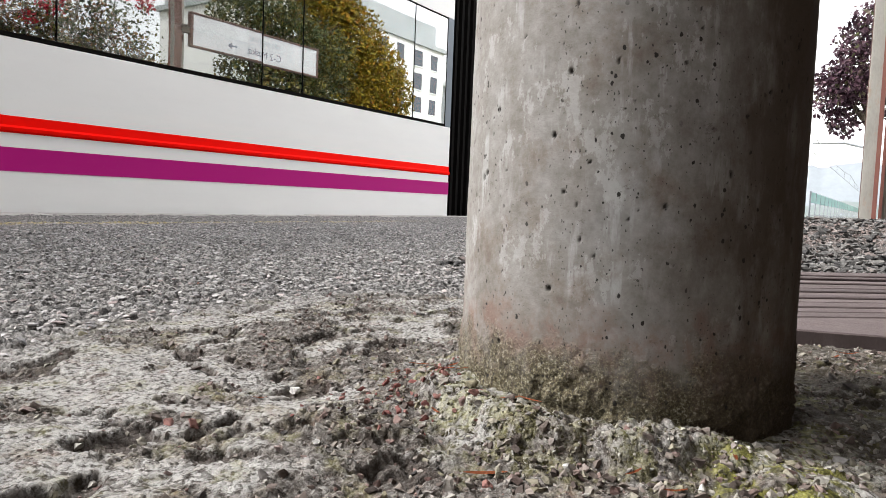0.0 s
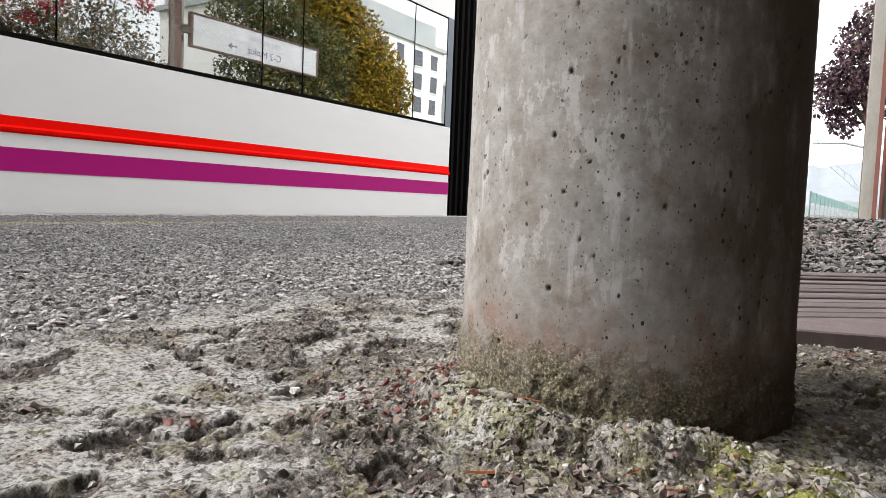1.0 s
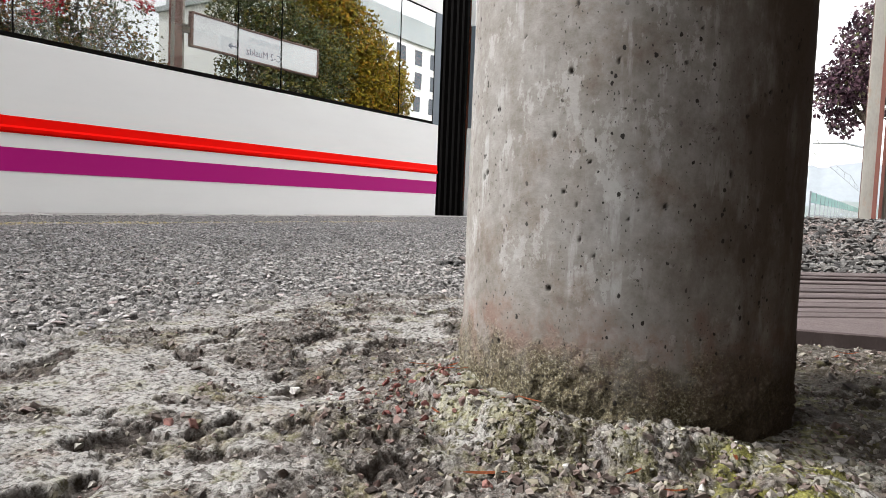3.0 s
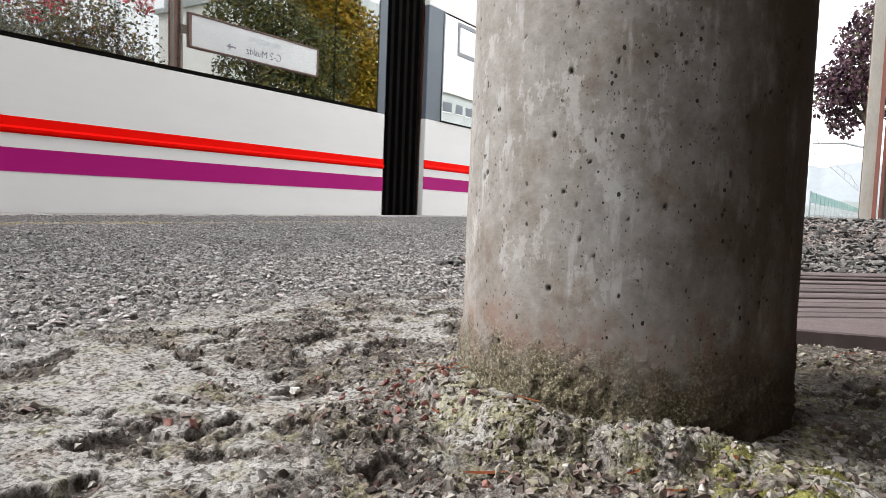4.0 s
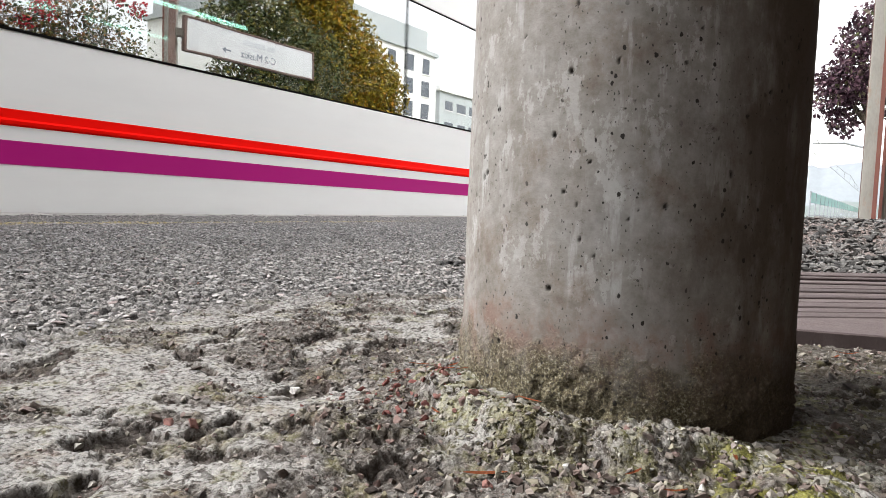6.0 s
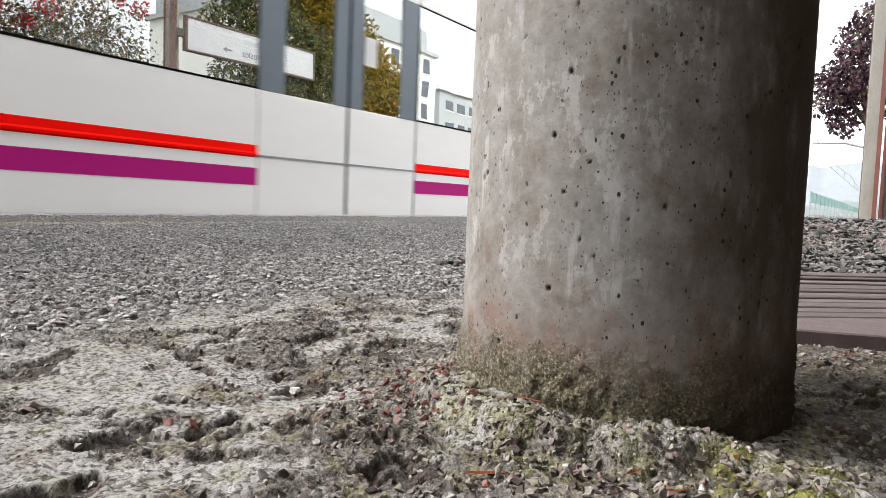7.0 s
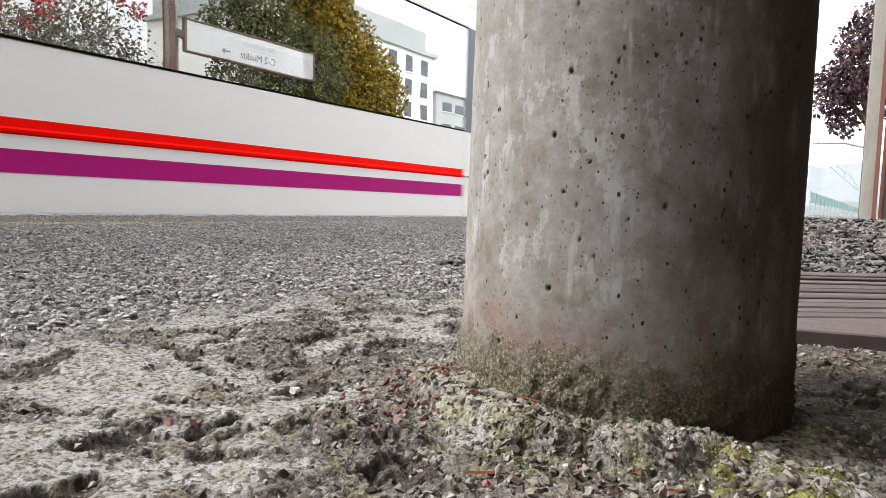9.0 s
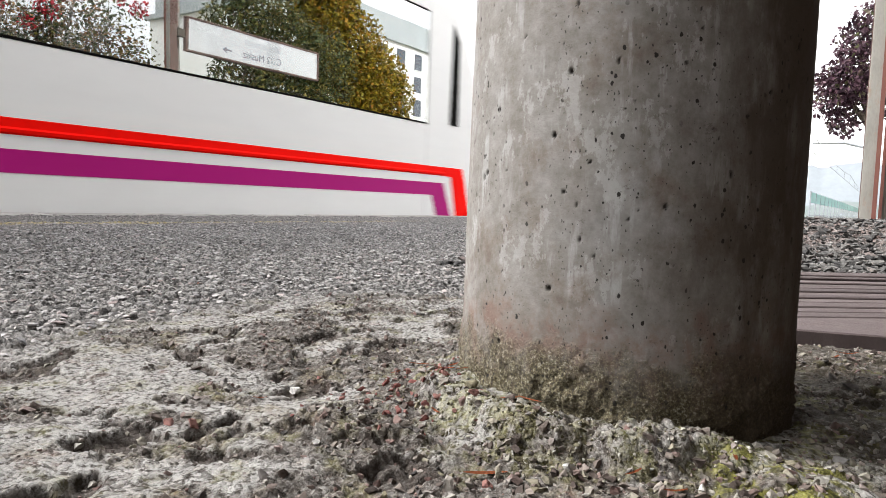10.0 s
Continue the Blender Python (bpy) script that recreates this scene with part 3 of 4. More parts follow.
    # shallow recess under the board cover
    p = (x - 1.03) * math.cos(radians(42)) + (y - 0.09) * math.sin(radians(42))
    recess = (step(-0.11, -0.07, p) * step(0.775, 0.75, p) * step(0.42, 0.38, y)) * step(0.9, 0.95, x)
    z = z * (1 - recess) - 0.012 * recess
    # mossy hump
    md = np.hypot((x - 0.43) / 0.06, (y - 0.035) / 0.055)
    z = z + 0.010 * step(1.2, 0.1, md) * (0.3 + 1.2 * rough(x, y, 48, 2, 91))
    patchy = rough(x, y, 90, 4, 95)
    moss = step(1.2, 0.5, md) * step(0.38, 0.52, patchy) * 0.9
    moss = np.maximum(moss, 0.4 * step(0.10, 0.03, r - COLR) * step(0.54, 0.64, rough(x, y, 60, 4, 97)))
    moss = np.maximum(moss, 0.22 * step(0.6, 0.72, rough(x, y, 31, 4, 99)) * mortar)
    moss = np.maximum(moss, 0.25 * ledge * lip * step(0.55, 0.65, patchy))
    # dark soil patch on the column's wall side, shade painted in with it
    shaded_soil = step(0.10, 0.02, y - 0.25 * (x - 0.6) + 0.12 * (rough(x, y, 20, 4, 111) - 0.5)) * step(0.46, 0.56, x) * step(1.0, 0.9, x)
    shaded_soil = shaded_soil * (1 - step(1.1, 0.8, md))
    bare = np.maximum(bare, 0.8 * shaded_soil)
    line = step(0.075, 0.05, np.abs(y - 2.82)) * step(4.4, 3.0, x)
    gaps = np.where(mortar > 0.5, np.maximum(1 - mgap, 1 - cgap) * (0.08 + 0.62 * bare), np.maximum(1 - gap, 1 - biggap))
    return z, np.where(mortar > 0.5, mwho, np.where(gwho > 0.42, gwho, who)), mortar, moss, hole * mortar * 0.6, line, gaps, bare * mortar, np.maximum(shaded_soil, step(2.3, 3.0, x) * step(1.3, 0.6, y) * step(8.0, 5.0, x))


def platform_z(x, y):
    return float(platform_height(np.array([float(x)]), np.array([float(y)]))[0][0])


def spread(lo, hi, a, b, c, fine, growth):
    """Grid lines: even from a to b, slowly wider up to c, and ever wider outside."""
    mid = list(np.arange(a, b, fine))
    up, down, s = [b], [a], fine
    while up[-1] < hi:
        s = min(s * (growth if up[-1] < c else 1.06), 1.5)
        up.append(up[-1] + s)
    s = fine
    while down[-1] > lo:
        s = min(s * 1.06, 1.5)
        down.append(down[-1] - s)
    up[-1], down[-1] = hi, lo
    return np.array(down[:0:-1] + mid + up)


def build_platform():
    xs = spread(-24, 60, 0.15, 0.72, 4.2, 0.0018, 1.0048)
    ys = spread(-1.7, EDGE_Y, -0.04, 0.5, 3.0, 0.0018, 1.0055)
    gx, gy = np.meshgrid(xs, ys)
    z, stone, mortar, moss, pit, line, gaps, bare, soil = platform_height(gx, gy)
    nx, ny = len(xs), len(ys)
    me = bpy.data.meshes.new("platform")
    me.vertices.add(nx * ny)
    me.vertices.foreach_set("co", np.stack([gx, gy, z], -1).astype(np.float32).ravel())
    i = (np.arange(ny - 1)[:, None] * nx + np.arange(nx - 1)[None, :]).ravel()
    quad = np.stack([i, i + 1, i + nx + 1, i + nx], 1).astype(np.int32)
    me.loops.add(quad.size)
    me.loops.foreach_set("vertex_index", quad.ravel())
    me.polygons.add(len(quad))
    me.polygons.foreach_set("loop_start", np.arange(len(quad), dtype=np.int32) * 4)
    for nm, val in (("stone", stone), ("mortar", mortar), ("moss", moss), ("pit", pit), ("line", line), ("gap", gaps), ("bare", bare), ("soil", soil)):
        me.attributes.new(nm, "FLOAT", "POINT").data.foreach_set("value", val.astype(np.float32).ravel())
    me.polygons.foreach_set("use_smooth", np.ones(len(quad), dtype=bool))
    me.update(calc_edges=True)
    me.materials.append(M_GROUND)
    ob = tagged(new("pavement", me), "worn grey asphalt platform with a rough mortar patch", "platform", kind="structure")
    part("platform_body", box(-24, 60, -1.7, EDGE_Y - 0.01, -0.85, -0.06), M_EDGE, ob, "concrete platform wall")
    return ob


def build_setting():
    bm = bmesh.new()
    xs = [-3000, -300, -60, 0, 60, 300, 3000]
    vs = [[bm.verts.new((x, y, -0.85)) for x in xs] for y in xs]
    for a, b in zip(vs, vs[1:]):
        for k in range(len(xs) - 1):
            bm.faces.new((a[k], a[k + 1], b[k + 1], b[k]))
    tagged(new("ground", mesh_of("ground", bm, M_FIELD)), "dry grassy ground reaching to the horizon", "ground", kind="structure")
    bed = extrude_x([(3.8, -0.846), (3.8, -0.66), (8.2, -0.66), (8.6, -0.846)], -120, 300)
    tagged(new("track_bed", mesh_of("track_bed", bed, M_BALLAST)), "brown-grey gravel ballast bed of the track", "ballast", kind="structure")
    prof = [(-0.035, 0), (-0.012, 0.03), (-0.012, 0.11), (-0.035, 0.125), (-0.035, 0.15), (0.035, 0.15), (0.035, 0.125), (0.012, 0.11), (0.012, 0.03), (0.035, 0)]
    for yc in (4.53, 6.2):
        bm = extrude_x([(yc + a * 1.6, -0.64 + z) for a, z in prof], -120, 300)
        tagged(new("rail", mesh_of("rail", bm, M_RAIL)), "worn steel rail on the ballast", "rail", group="rails", kind="structure")
    # unseen wall, pier and roof slab added to cut light on column and ground
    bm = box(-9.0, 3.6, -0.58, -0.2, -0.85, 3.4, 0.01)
    tagged(new("wall_south", mesh_of("wall_south", bm, M_LIGHTBLOCK)), "plain dark brown wall added unseen to shade column and ground", "wall", kind="structure")
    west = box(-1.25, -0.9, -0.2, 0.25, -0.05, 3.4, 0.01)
    tagged(new("wall_west", mesh_of("wall_west", west, M_LIGHTBLOCK)), "plain dark brown pier added unseen behind camera to shade column", "wall", kind="structure")
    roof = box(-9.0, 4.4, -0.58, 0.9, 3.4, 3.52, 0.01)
    tagged(new("ceiling", mesh_of("ceiling", roof, M_LIGHTBLOCK)), "plain dark slab added unseen overhead to block sky light", "canopy", kind="structure")
    edge = tagged(new("platform_edge"), "pale stone coping along the platform edge", "kerb", kind="structure")
    me = mesh_of("coping_stone", box(-0.496, 0.496, -0.17, 0.02, -0.12, 0.004, 0.008), M_EDGE)
    for k in range(46):
        o = part("coping_stone", me, None, edge)
        o.location = (-10 + k + 0.5, EDGE_Y + 0.001, 0.002 * math.sin(k * 2.3))


# ---------------------------------------------------------------- column
def build_column():
    rng = np.random.default_rng(4)
    na, height, dense = 720, 3.37, 0.36
    zs = np.concatenate([np.arange(-0.03, dense, 0.0012), np.linspace(dense + 0.02, height, 40)])
    a = np.linspace(0, 2 * np.pi, na, endpoint=False)
    ga, gz = np.meshgrid(a, zs)
    dr = 0.0014 * (rough(ga * 3, gz * 14, 1.0, 4, 7) - 0.5) + 0.0002 * (rough(ga * 60, gz * 450, 1.0, 2, 9) - 0.5)
    hole = np.zeros_like(ga)
    for _ in range(420):
        ca, cz = rng.uniform(0, 2 * np.pi), rng.uniform(0.03, dense)
        if rng.random() > 0.35 + 0.65 * (cz / dense):
            continue
        w = 0.0006 + 0.0009 * rng.random() ** 2.5
        h = w * rng.uniform(1.0, 1.8)
        i0, i1 = np.searchsorted(zs, (cz - 2 * h, cz + 2 * h))
        da = (ga[i0:i1] - ca + np.pi) % (2 * np.pi) - np.pi
        q = (da * COLR / w) ** 2 + ((gz[i0:i1] - cz) / h) ** 2
        inside = np.clip(1.35 - q, 0, 1)
        dr[i0:i1] -= 1.3 * w * inside
        hole[i0:i1] = np.maximum(hole[i0:i1], np.clip(inside * 1.6, 0, 1))
    # crusty mortar splashes at the foot
    foot = step(0.075, 0.015, gz + 0.05 * (rough(ga * 2.5, gz * 30, 1.0, 3, 15) - 0.5))
    dr += foot * (0.007 * np.clip(rough(ga * 14, gz * 120, 1.0, 3, 17) - 0.4, 0, 1) + 0.0026 * np.clip(rough(ga * 55, gz * 460, 1.0, 2, 19) - 0.35, 0, 1))
    r = (COLR - 0.002 * np.clip(gz, 0, 9)) + dr
    co = np.stack([r * np.cos(ga), r * np.sin(ga), gz], -1).astype(np.float32)
    nz = len(zs)
    i = (np.arange(nz - 1)[:, None] * na + np.arange(na)[None, :])
    j = (np.arange(nz - 1)[:, None] * na + (np.arange(na)[None, :] + 1) % na)
    quad = np.stack([i, j, j + na, i + na], -1).reshape(-1, 4).astype(np.int32)
    me = bpy.data.meshes.new("concrete_column")
    me.vertices.add(co.size // 3)
    me.vertices.foreach_set("co", co.ravel())
    me.loops.add(quad.size)
    me.loops.foreach_set("vertex_index", quad.ravel())
    me.polygons.add(len(quad))
    me.polygons.foreach_set("loop_start", np.arange(len(quad), dtype=np.int32) * 4)
    me.attributes.new("hole", "FLOAT", "POINT").data.foreach_set("value", hole.astype(np.float32).ravel())
    me.polygons.foreach_set("use_smooth", np.ones(len(quad), dtype=bool))
    me.update(calc_edges=True)
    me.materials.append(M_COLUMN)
    ob = tagged(new("concrete_column", me), "round grey weathered concrete column with air holes and a mossy foot", "column")
    ob.location = (COLX, COLY, 0)
    cap = part("column_cap", tube([(0, 0, height - 0.002), (0, 0, height + 0.03)], [0.119, 0.112], 48), M_COLUMN, ob)
    return ob


# ---------------------------------------------------------------- train
SIDE, DEEP, GAP_Z = 3.85, 2.94, 0.0
Z_SILL, Z_HEAD = 0.897, 1.975
CARS = ((-11.4, 6.17), (6.82, 32.5))
DOORS = ((-8.7, -6.7), (-1.99, 0.0), (13.0, 14.99), (19.75, 21.74), (26.48, 28.47))


def spans_between(lo, hi):
    out, at = [], lo
    for a, b in DOORS:
        if lo < a < hi:
            out.append((at, a))
            at = b
    return out + [(at, hi)]


def side_wall(root, y0, y1, x0, x1, name="side_panel"):
    out = -1 if y0 < y1 else 1
    lo, hi = min(y0, y1), max(y0, y1)
    part(name, box(x0, x1, lo, hi, -0.45, Z_SILL, 0.004), M_WHITE, root)
    part("cant_panel", box(x0, x1, lo, hi, Z_HEAD, 2.62, 0.004), M_WHITE, root)


def pane_row(root, x0, x1, y, cuts, lean):
    """Flush glazing between x0 and x1, with dark joints at the cuts."""
    xs = [x0] + [c for c in cuts if x0 + 0.2 < c < x1 - 0.2] + [x1]
    for k, (a, b) in enumerate(zip(xs, xs[1:])):
        win = part("window", box(a + 0.006, b - 0.006, y + 0.004, y + 0.012, Z_SILL + 0.012, Z_HEAD - 0.012), M_GLASSA if lean == 0.0 else M_GLASS, root)
        turn = 0.0035 * math.sin(7.3 * a + 2.0 * k)
        c = Vector(((a + b) / 2, y, 1.4))
        win.matrix_basis = Matrix.Translation(c) @ Matrix.Rotation(turn, 4, "Z") @ Matrix.Rotation(lean + 0.0015 * math.sin(3.1 * a), 4, "X") @ Matrix.Translation(-c)
        rub = box(a, b, y + 0.002, y + 0.03, Z_SILL, Z_SILL + (0.026 if lean == 0.0 else 0.014))
        box(a, b, y + 0.002, y + 0.03, Z_HEAD - 0.014, Z_HEAD, bm=rub)
        thin = 0.004 if lean == 0.0 else 0.005
        box(a - 0.006 + thin, a + 0.008 - thin, y + 0.0, y + 0.03, Z_SILL, Z_HEAD, bm=rub)
        box(b - 0.008 + thin, b + 0.006 - thin, y + 0.0, y + 0.03, Z_SILL, Z_HEAD, bm=rub)
        part("gasket", rub, M_RUBBER, win, "black rubber gasket")


def door_unit(root, x0, x1, y, outer):
    mid = (x0 + x1) / 2
    door = part("door", box(x0 + 0.01, x1 - 0.01, y + 0.03, y + 0.06, -0.3, -0.02), M_WHITE, root, "white double sliding door with dark-framed windows")
    for a, b in ((x0 + 0.012, mid - 0.018), (mid + 0.018, x1 - 0.012)):
        part("door_leaf", box(a, b, y + 0.008, y + 0.045, -0.02, Z_SILL, 0.004), M_WHITE, door)
        part("door_leaf_top", box(a, b, y + 0.008, y + 0.045, Z_HEAD, 2.2, 0.004), M_WHITE, door)
        left = 0.25 if a < mid - 0.5 else 0.16
        right = 0.16 if a < mid - 0.5 else 0.25
        part("window_stile", box(a, a + left, y + 0.006, y + 0.04, Z_SILL, Z_HEAD, 0.003), M_PILLAR, door, "blue-grey painted stile")
        part("window_stile", box(b - right, b, y + 0.006, y + 0.04, Z_SILL, Z_HEAD, 0.003), M_PILLAR, door, "blue-grey painted stile")
        pane = part("door_window", box(a + left - 0.02, b - right + 0.02, -0.004, 0.004, Z_SILL - 1.4, Z_HEAD - 1.4), M_GLASS, door)
        pane.matrix_basis = pose(0, y + 0.02, 1.4, -0.4, 0, 0)
    part("notice", box(mid + 0.2, mid + 0.36, y + 0.009, y + 0.0125, 1.28, 1.52), M_SIGN, door, "white paper notice on the glass")
    part("centre_seal", box(mid - 0.018, mid + 0.018, y + 0.012, y + 0.04, -0.02, 2.2), M_RUBBER, door, "dark rubber seal")
    part("groove", box(x0, x1, y + 0.002, y + 0.012, 0.42, 0.434), M_FRAME, door, "dark horizontal groove")
    for a in (x0, x1):
        part("edge_seal", box(a - 0.007, a + 0.007, y + 0.003, y + 0.03, -0.3, Z_SILL), M_FRAME, door, "pale grey edge seal")
    part("door_head", box(x0, x1, y + 0.004, y + 0.05, 2.2, 2.62), M_WHITE, door)


def stripes(root, x0, x1, y):
    rib = extrude_x([(y + 0.004, 0.41), (y - 0.012, 0.424), (y - 0.014, 0.44), (y - 0.003, 0.452), (y - 0.003, 0.5), (y + 0.004, 0.5)], x0, x1)
    part("red_stripe", rib, M_RED, root, "bright red raised stripe")
    part("purple_stripe", box(x0, x1, y - 0.0025, y + 0.003, 0.216, 0.339), M_PURPLE, root, "purple painted band")


def ring(name, x, z, y, r, material, root, label):
    bm = bmesh.new()
    k = 40
    v = [[bm.verts.new((x + q * math.cos(2 * math.pi * i / k), yy, z + q * math.sin(2 * math.pi * i / k))) for i in range(k)] for q, yy in ((r, y), (r, y + 0.004), (r * 0.66, y + 0.004), (r * 0.66, y))]
    for a in range(4):
        for i in range(k):
            bm.faces.new((v[a][i], v[a][(i + 1) % k], v[(a + 1) % 4][(i + 1) % k], v[(a + 1) % 4][i]))
    bmesh.ops.recalc_face_normals(bm, faces=bm.faces)
    part(name, bm, material, root, label)


def build_train():
    root = tagged(new("train"), "white electric commuter train with red and purple stripes", "train")
    far = SIDE + DEEP
    roof = [(SIDE, 2.6), (SIDE + 0.08, 2.85), (SIDE + 0.35, 3.1), (SIDE + 0.9, 3.22), (far - 0.9, 3.22), (far - 0.35, 3.1), (far - 0.08, 2.85), (far, 2.6), (far - 0.1, 2.6), (far - 0.4, 2.9), (SIDE + 0.4, 2.9), (SIDE + 0.1, 2.6)]
    for c, (x0, x1) in enumerate(CARS):
        part("roof", extrude_x(roof, x0, x1), M_ROOF, root, "grey curved roof")
        part("floor_pan", box(x0, x1, SIDE + 0.07, far - 0.07, -0.4, 0.12), M_STEEL, root, "dark underframe and floor")
        part("ceiling_lining", box(x0 + 0.05, x1 - 0.05, SIDE + 0.12, far - 0.12, 2.28, 2.33), M_INNER, root)
        for a, b in spans_between(x0, x1):
            side_wall(root, SIDE, SIDE + 0.06, a, b)
            stripes(root, a, b if b < 32 else 32.84, SIDE)
            p0 = a + (0.0 if a not in (x0,) else (0.0 if c == 0 else 0.26))
            p1 = b - (0.11 if b == x1 and c == 0 else 0.0)
            if p0 > a:
                part("end_pillar", box(a, p0, SIDE, SIDE + 0.05, Z_SILL, Z_HEAD, 0.003), M_PILLAR, root, "blue-grey pillar")
            if p1 < b:
                part("end_pillar", box(p1, b, SIDE, SIDE + 0.05, Z_SILL, Z_HEAD, 0.003), M_PILLAR, root, "blue-grey pillar")
            cuts = (2.14, 3.61, 4.02, 5.49) if c == 0 else ((a + b) / 2 if a > 7 else 11.0,)
            pane_row(root, p0, p1, SIDE, cuts, 0.0 if c == 0 else -0.0075)
        side_wall(root, far - 0.06, far, x0, x1, "far_side_panel")
        part("far_window", box(x0 + 0.3, x1 - 0.3, far - 0.03, far - 0.022, Z_SILL, Z_HEAD), M_GLASS, root)
        k = x0 + 0.15
        while k < x1:
            part("far_pillar", box(k - 0.12, k + 0.12, far - 0.05, far - 0.002, Z_SILL, Z_HEAD), M_PILLAR, root)
            k += (x1 - x0 - 0.3) / (9 if c == 0 else 13)
        # seats in facing pairs, lights under the rack on the far side
        s = x0 + 1.2
        while s < x1 - 0.9:
            if not any(a - 0.7 < s < b + 0.5 for a, b in DOORS):
                for yy in (SIDE + 0.25, far - 1.25):
                    seat = part("seat", box(s - 0.45, s, yy, yy + 1.0, 0.5, 0.6, 0.03), M_SEAT, root, "dark red upholstered double seat")
                    part("backrest", box(s, s + 0.09, yy, yy + 1.0, 0.5, 1.18, 0.04), M_SEAT, seat)
                    part("seat_leg", box(s - 0.3, s - 0.1, yy + 0.4, yy + 0.5, 0.1, 0.5), M_STEEL, seat)
            s += 1.55
        if c:
            rack = part("luggage_rack", box(9.1, 13.0, far - 0.74, far - 0.07, 1.955, 1.975, 0.004), M_FRAME, root, "grey luggage rack")
            for k in range(2):
                part("rack_light", box(9.35 + 0.9 * k, 10.2 + 0.9 * k, far - 0.72, far - 0.68, 1.92, 1.952, 0.008), M_TUBE, rack, "greenish fluorescent tube")
        for xx in (x0 + 0.05, x1 - 0.12):
            part("partition", box(xx, xx + 0.06, SIDE + 0.1, far - 0.1, 0.12, 2.28), M_PANEL, root, "orange-red end partition")
        part("partition", box(x1 - 0.75, x1 - 0.7, SIDE + 0.12, SIDE + 1.1, 0.12, 1.45, 0.02), M_PANEL, root, "orange-red screen")
    for a, b in DOORS:
        door_unit(root, a, b, SIDE, -1)
    # accordion gangway between the cars
    bel = part("gangway", box(6.19, 6.80, SIDE + 0.28, far - 0.28, -0.35, 2.9), M_RUBBER, root, "black folded rubber gangway")
    for k in range(6):
        x = 6.215 + k * 0.112
        part("fold", extrude_x([(SIDE + 0.06, -0.4), (far - 0.06, -0.4), (far - 0.06, 2.95), (SIDE + 0.06, 2.95)], x - 0.022, x + 0.022), M_RUBBER, bel)
    # cab end with the swept stripes
    nose = [(32.5, -0.45), (34.15, -0.45), (34.2, 0.1), (34.05, 0.75), (33.75, 1.2), (33.36, 1.56), (33.15, 1.93), (32.9, 2.16), (32.55, 2.4), (32.5, 2.4)]
    part("cab", slab_xz(nose, SIDE + 0.001, far, bevel=0.03), M_WHITE, root, "white rounded driving cab")
    part("cab_roof", extrude_x(roof, 32.5, 32.62), M_ROOF, root)
    part("cab_window", slab_xz([(32.92, 0.93), (33.08, 0.93), (33.06, 1.78), (32.94, 1.93)], SIDE - 0.006, SIDE + 0.02), M_RUBBER, root, "narrow black cab window")
    part("windscreen", slab_xz([(33.78, 1.21), (33.37, 1.58), (33.17, 1.93), (33.22, 1.97), (33.42, 1.62), (33.82, 1.25)], SIDE + 0.3, far - 0.3), M_GLASS, root)
    part("purple_sweep", slab_xz([(32.6, 0.339), (32.84, 0.339), (33.2, -0.4), (32.93, -0.4), (32.63, 0.216), (32.6, 0.216)], SIDE - 0.004, SIDE + 0.004), M_PURPLE, root, "purple band sweeping down")
    part("red_sweep", slab_xz([(32.84, 0.5), (33.2, 0.5), (33.55, -0.4), (33.22, -0.4), (32.98, 0.41), (32.84, 0.41)], SIDE - 0.006, SIDE + 0.004), M_RED, root, "red band sweeping down")
    hop = part("hopper_window", box(7.36, 8.58, SIDE - 0.006, SIDE + 0.003, 1.60, 1.645, 0.003), M_FRAME, root, "grey framed opening light")
    for a, b, c, d in ((7.36, 8.58, 1.9, 1.94), (7.36, 7.4, 1.645, 1.9), (8.54, 8.58, 1.645, 1.9)):
        part("frame_bar", box(a, b, SIDE - 0.006, SIDE + 0.003, c, d, 0.003), M_FRAME, hop)
    part("window_trim", box(7.085, 7.11, SIDE - 0.004, SIDE + 0.004, Z_SILL, Z_HEAD), M_FRAME, root, "grey window trim")
    ring("emblem", 10.05, 2.14, SIDE - 0.004, 0.085, M_RED, root, "red ring emblem")
    # the second car rides a little high at its front end
    for o in root.children_recursive:
        if min(v.co.x for v in o.data.vertices) > 6.7:
            for v in o.data.vertices:
                v.co.z += float(np.interp(v.co.x, (6.8, 9.0, 13.0, 34.0), (0.04, 0.022, -0.006, -0.01)))
    wheels = []
    wm = tube([(0, -0.72, 0), (0, -0.66, 0), (0, -0.655, 0), (0, 0.655, 0), (0, 0.66, 0), (0, 0.72, 0)], [0.43, 0.45, 0.08, 0.08, 0.45, 0.43], 28)
    me = mesh_of("wheelset", wm, M_STEEL)
    for x in (-9.6, -7.4, 5.4, 7.6, 18.0, 20.0, 29.6, 31.8):
        w = part("wheelset", me, None, root, "steel wheelset")
        w.location = (x, 5.365, -0.04)
        wheels.append(w)
    return root, wheels


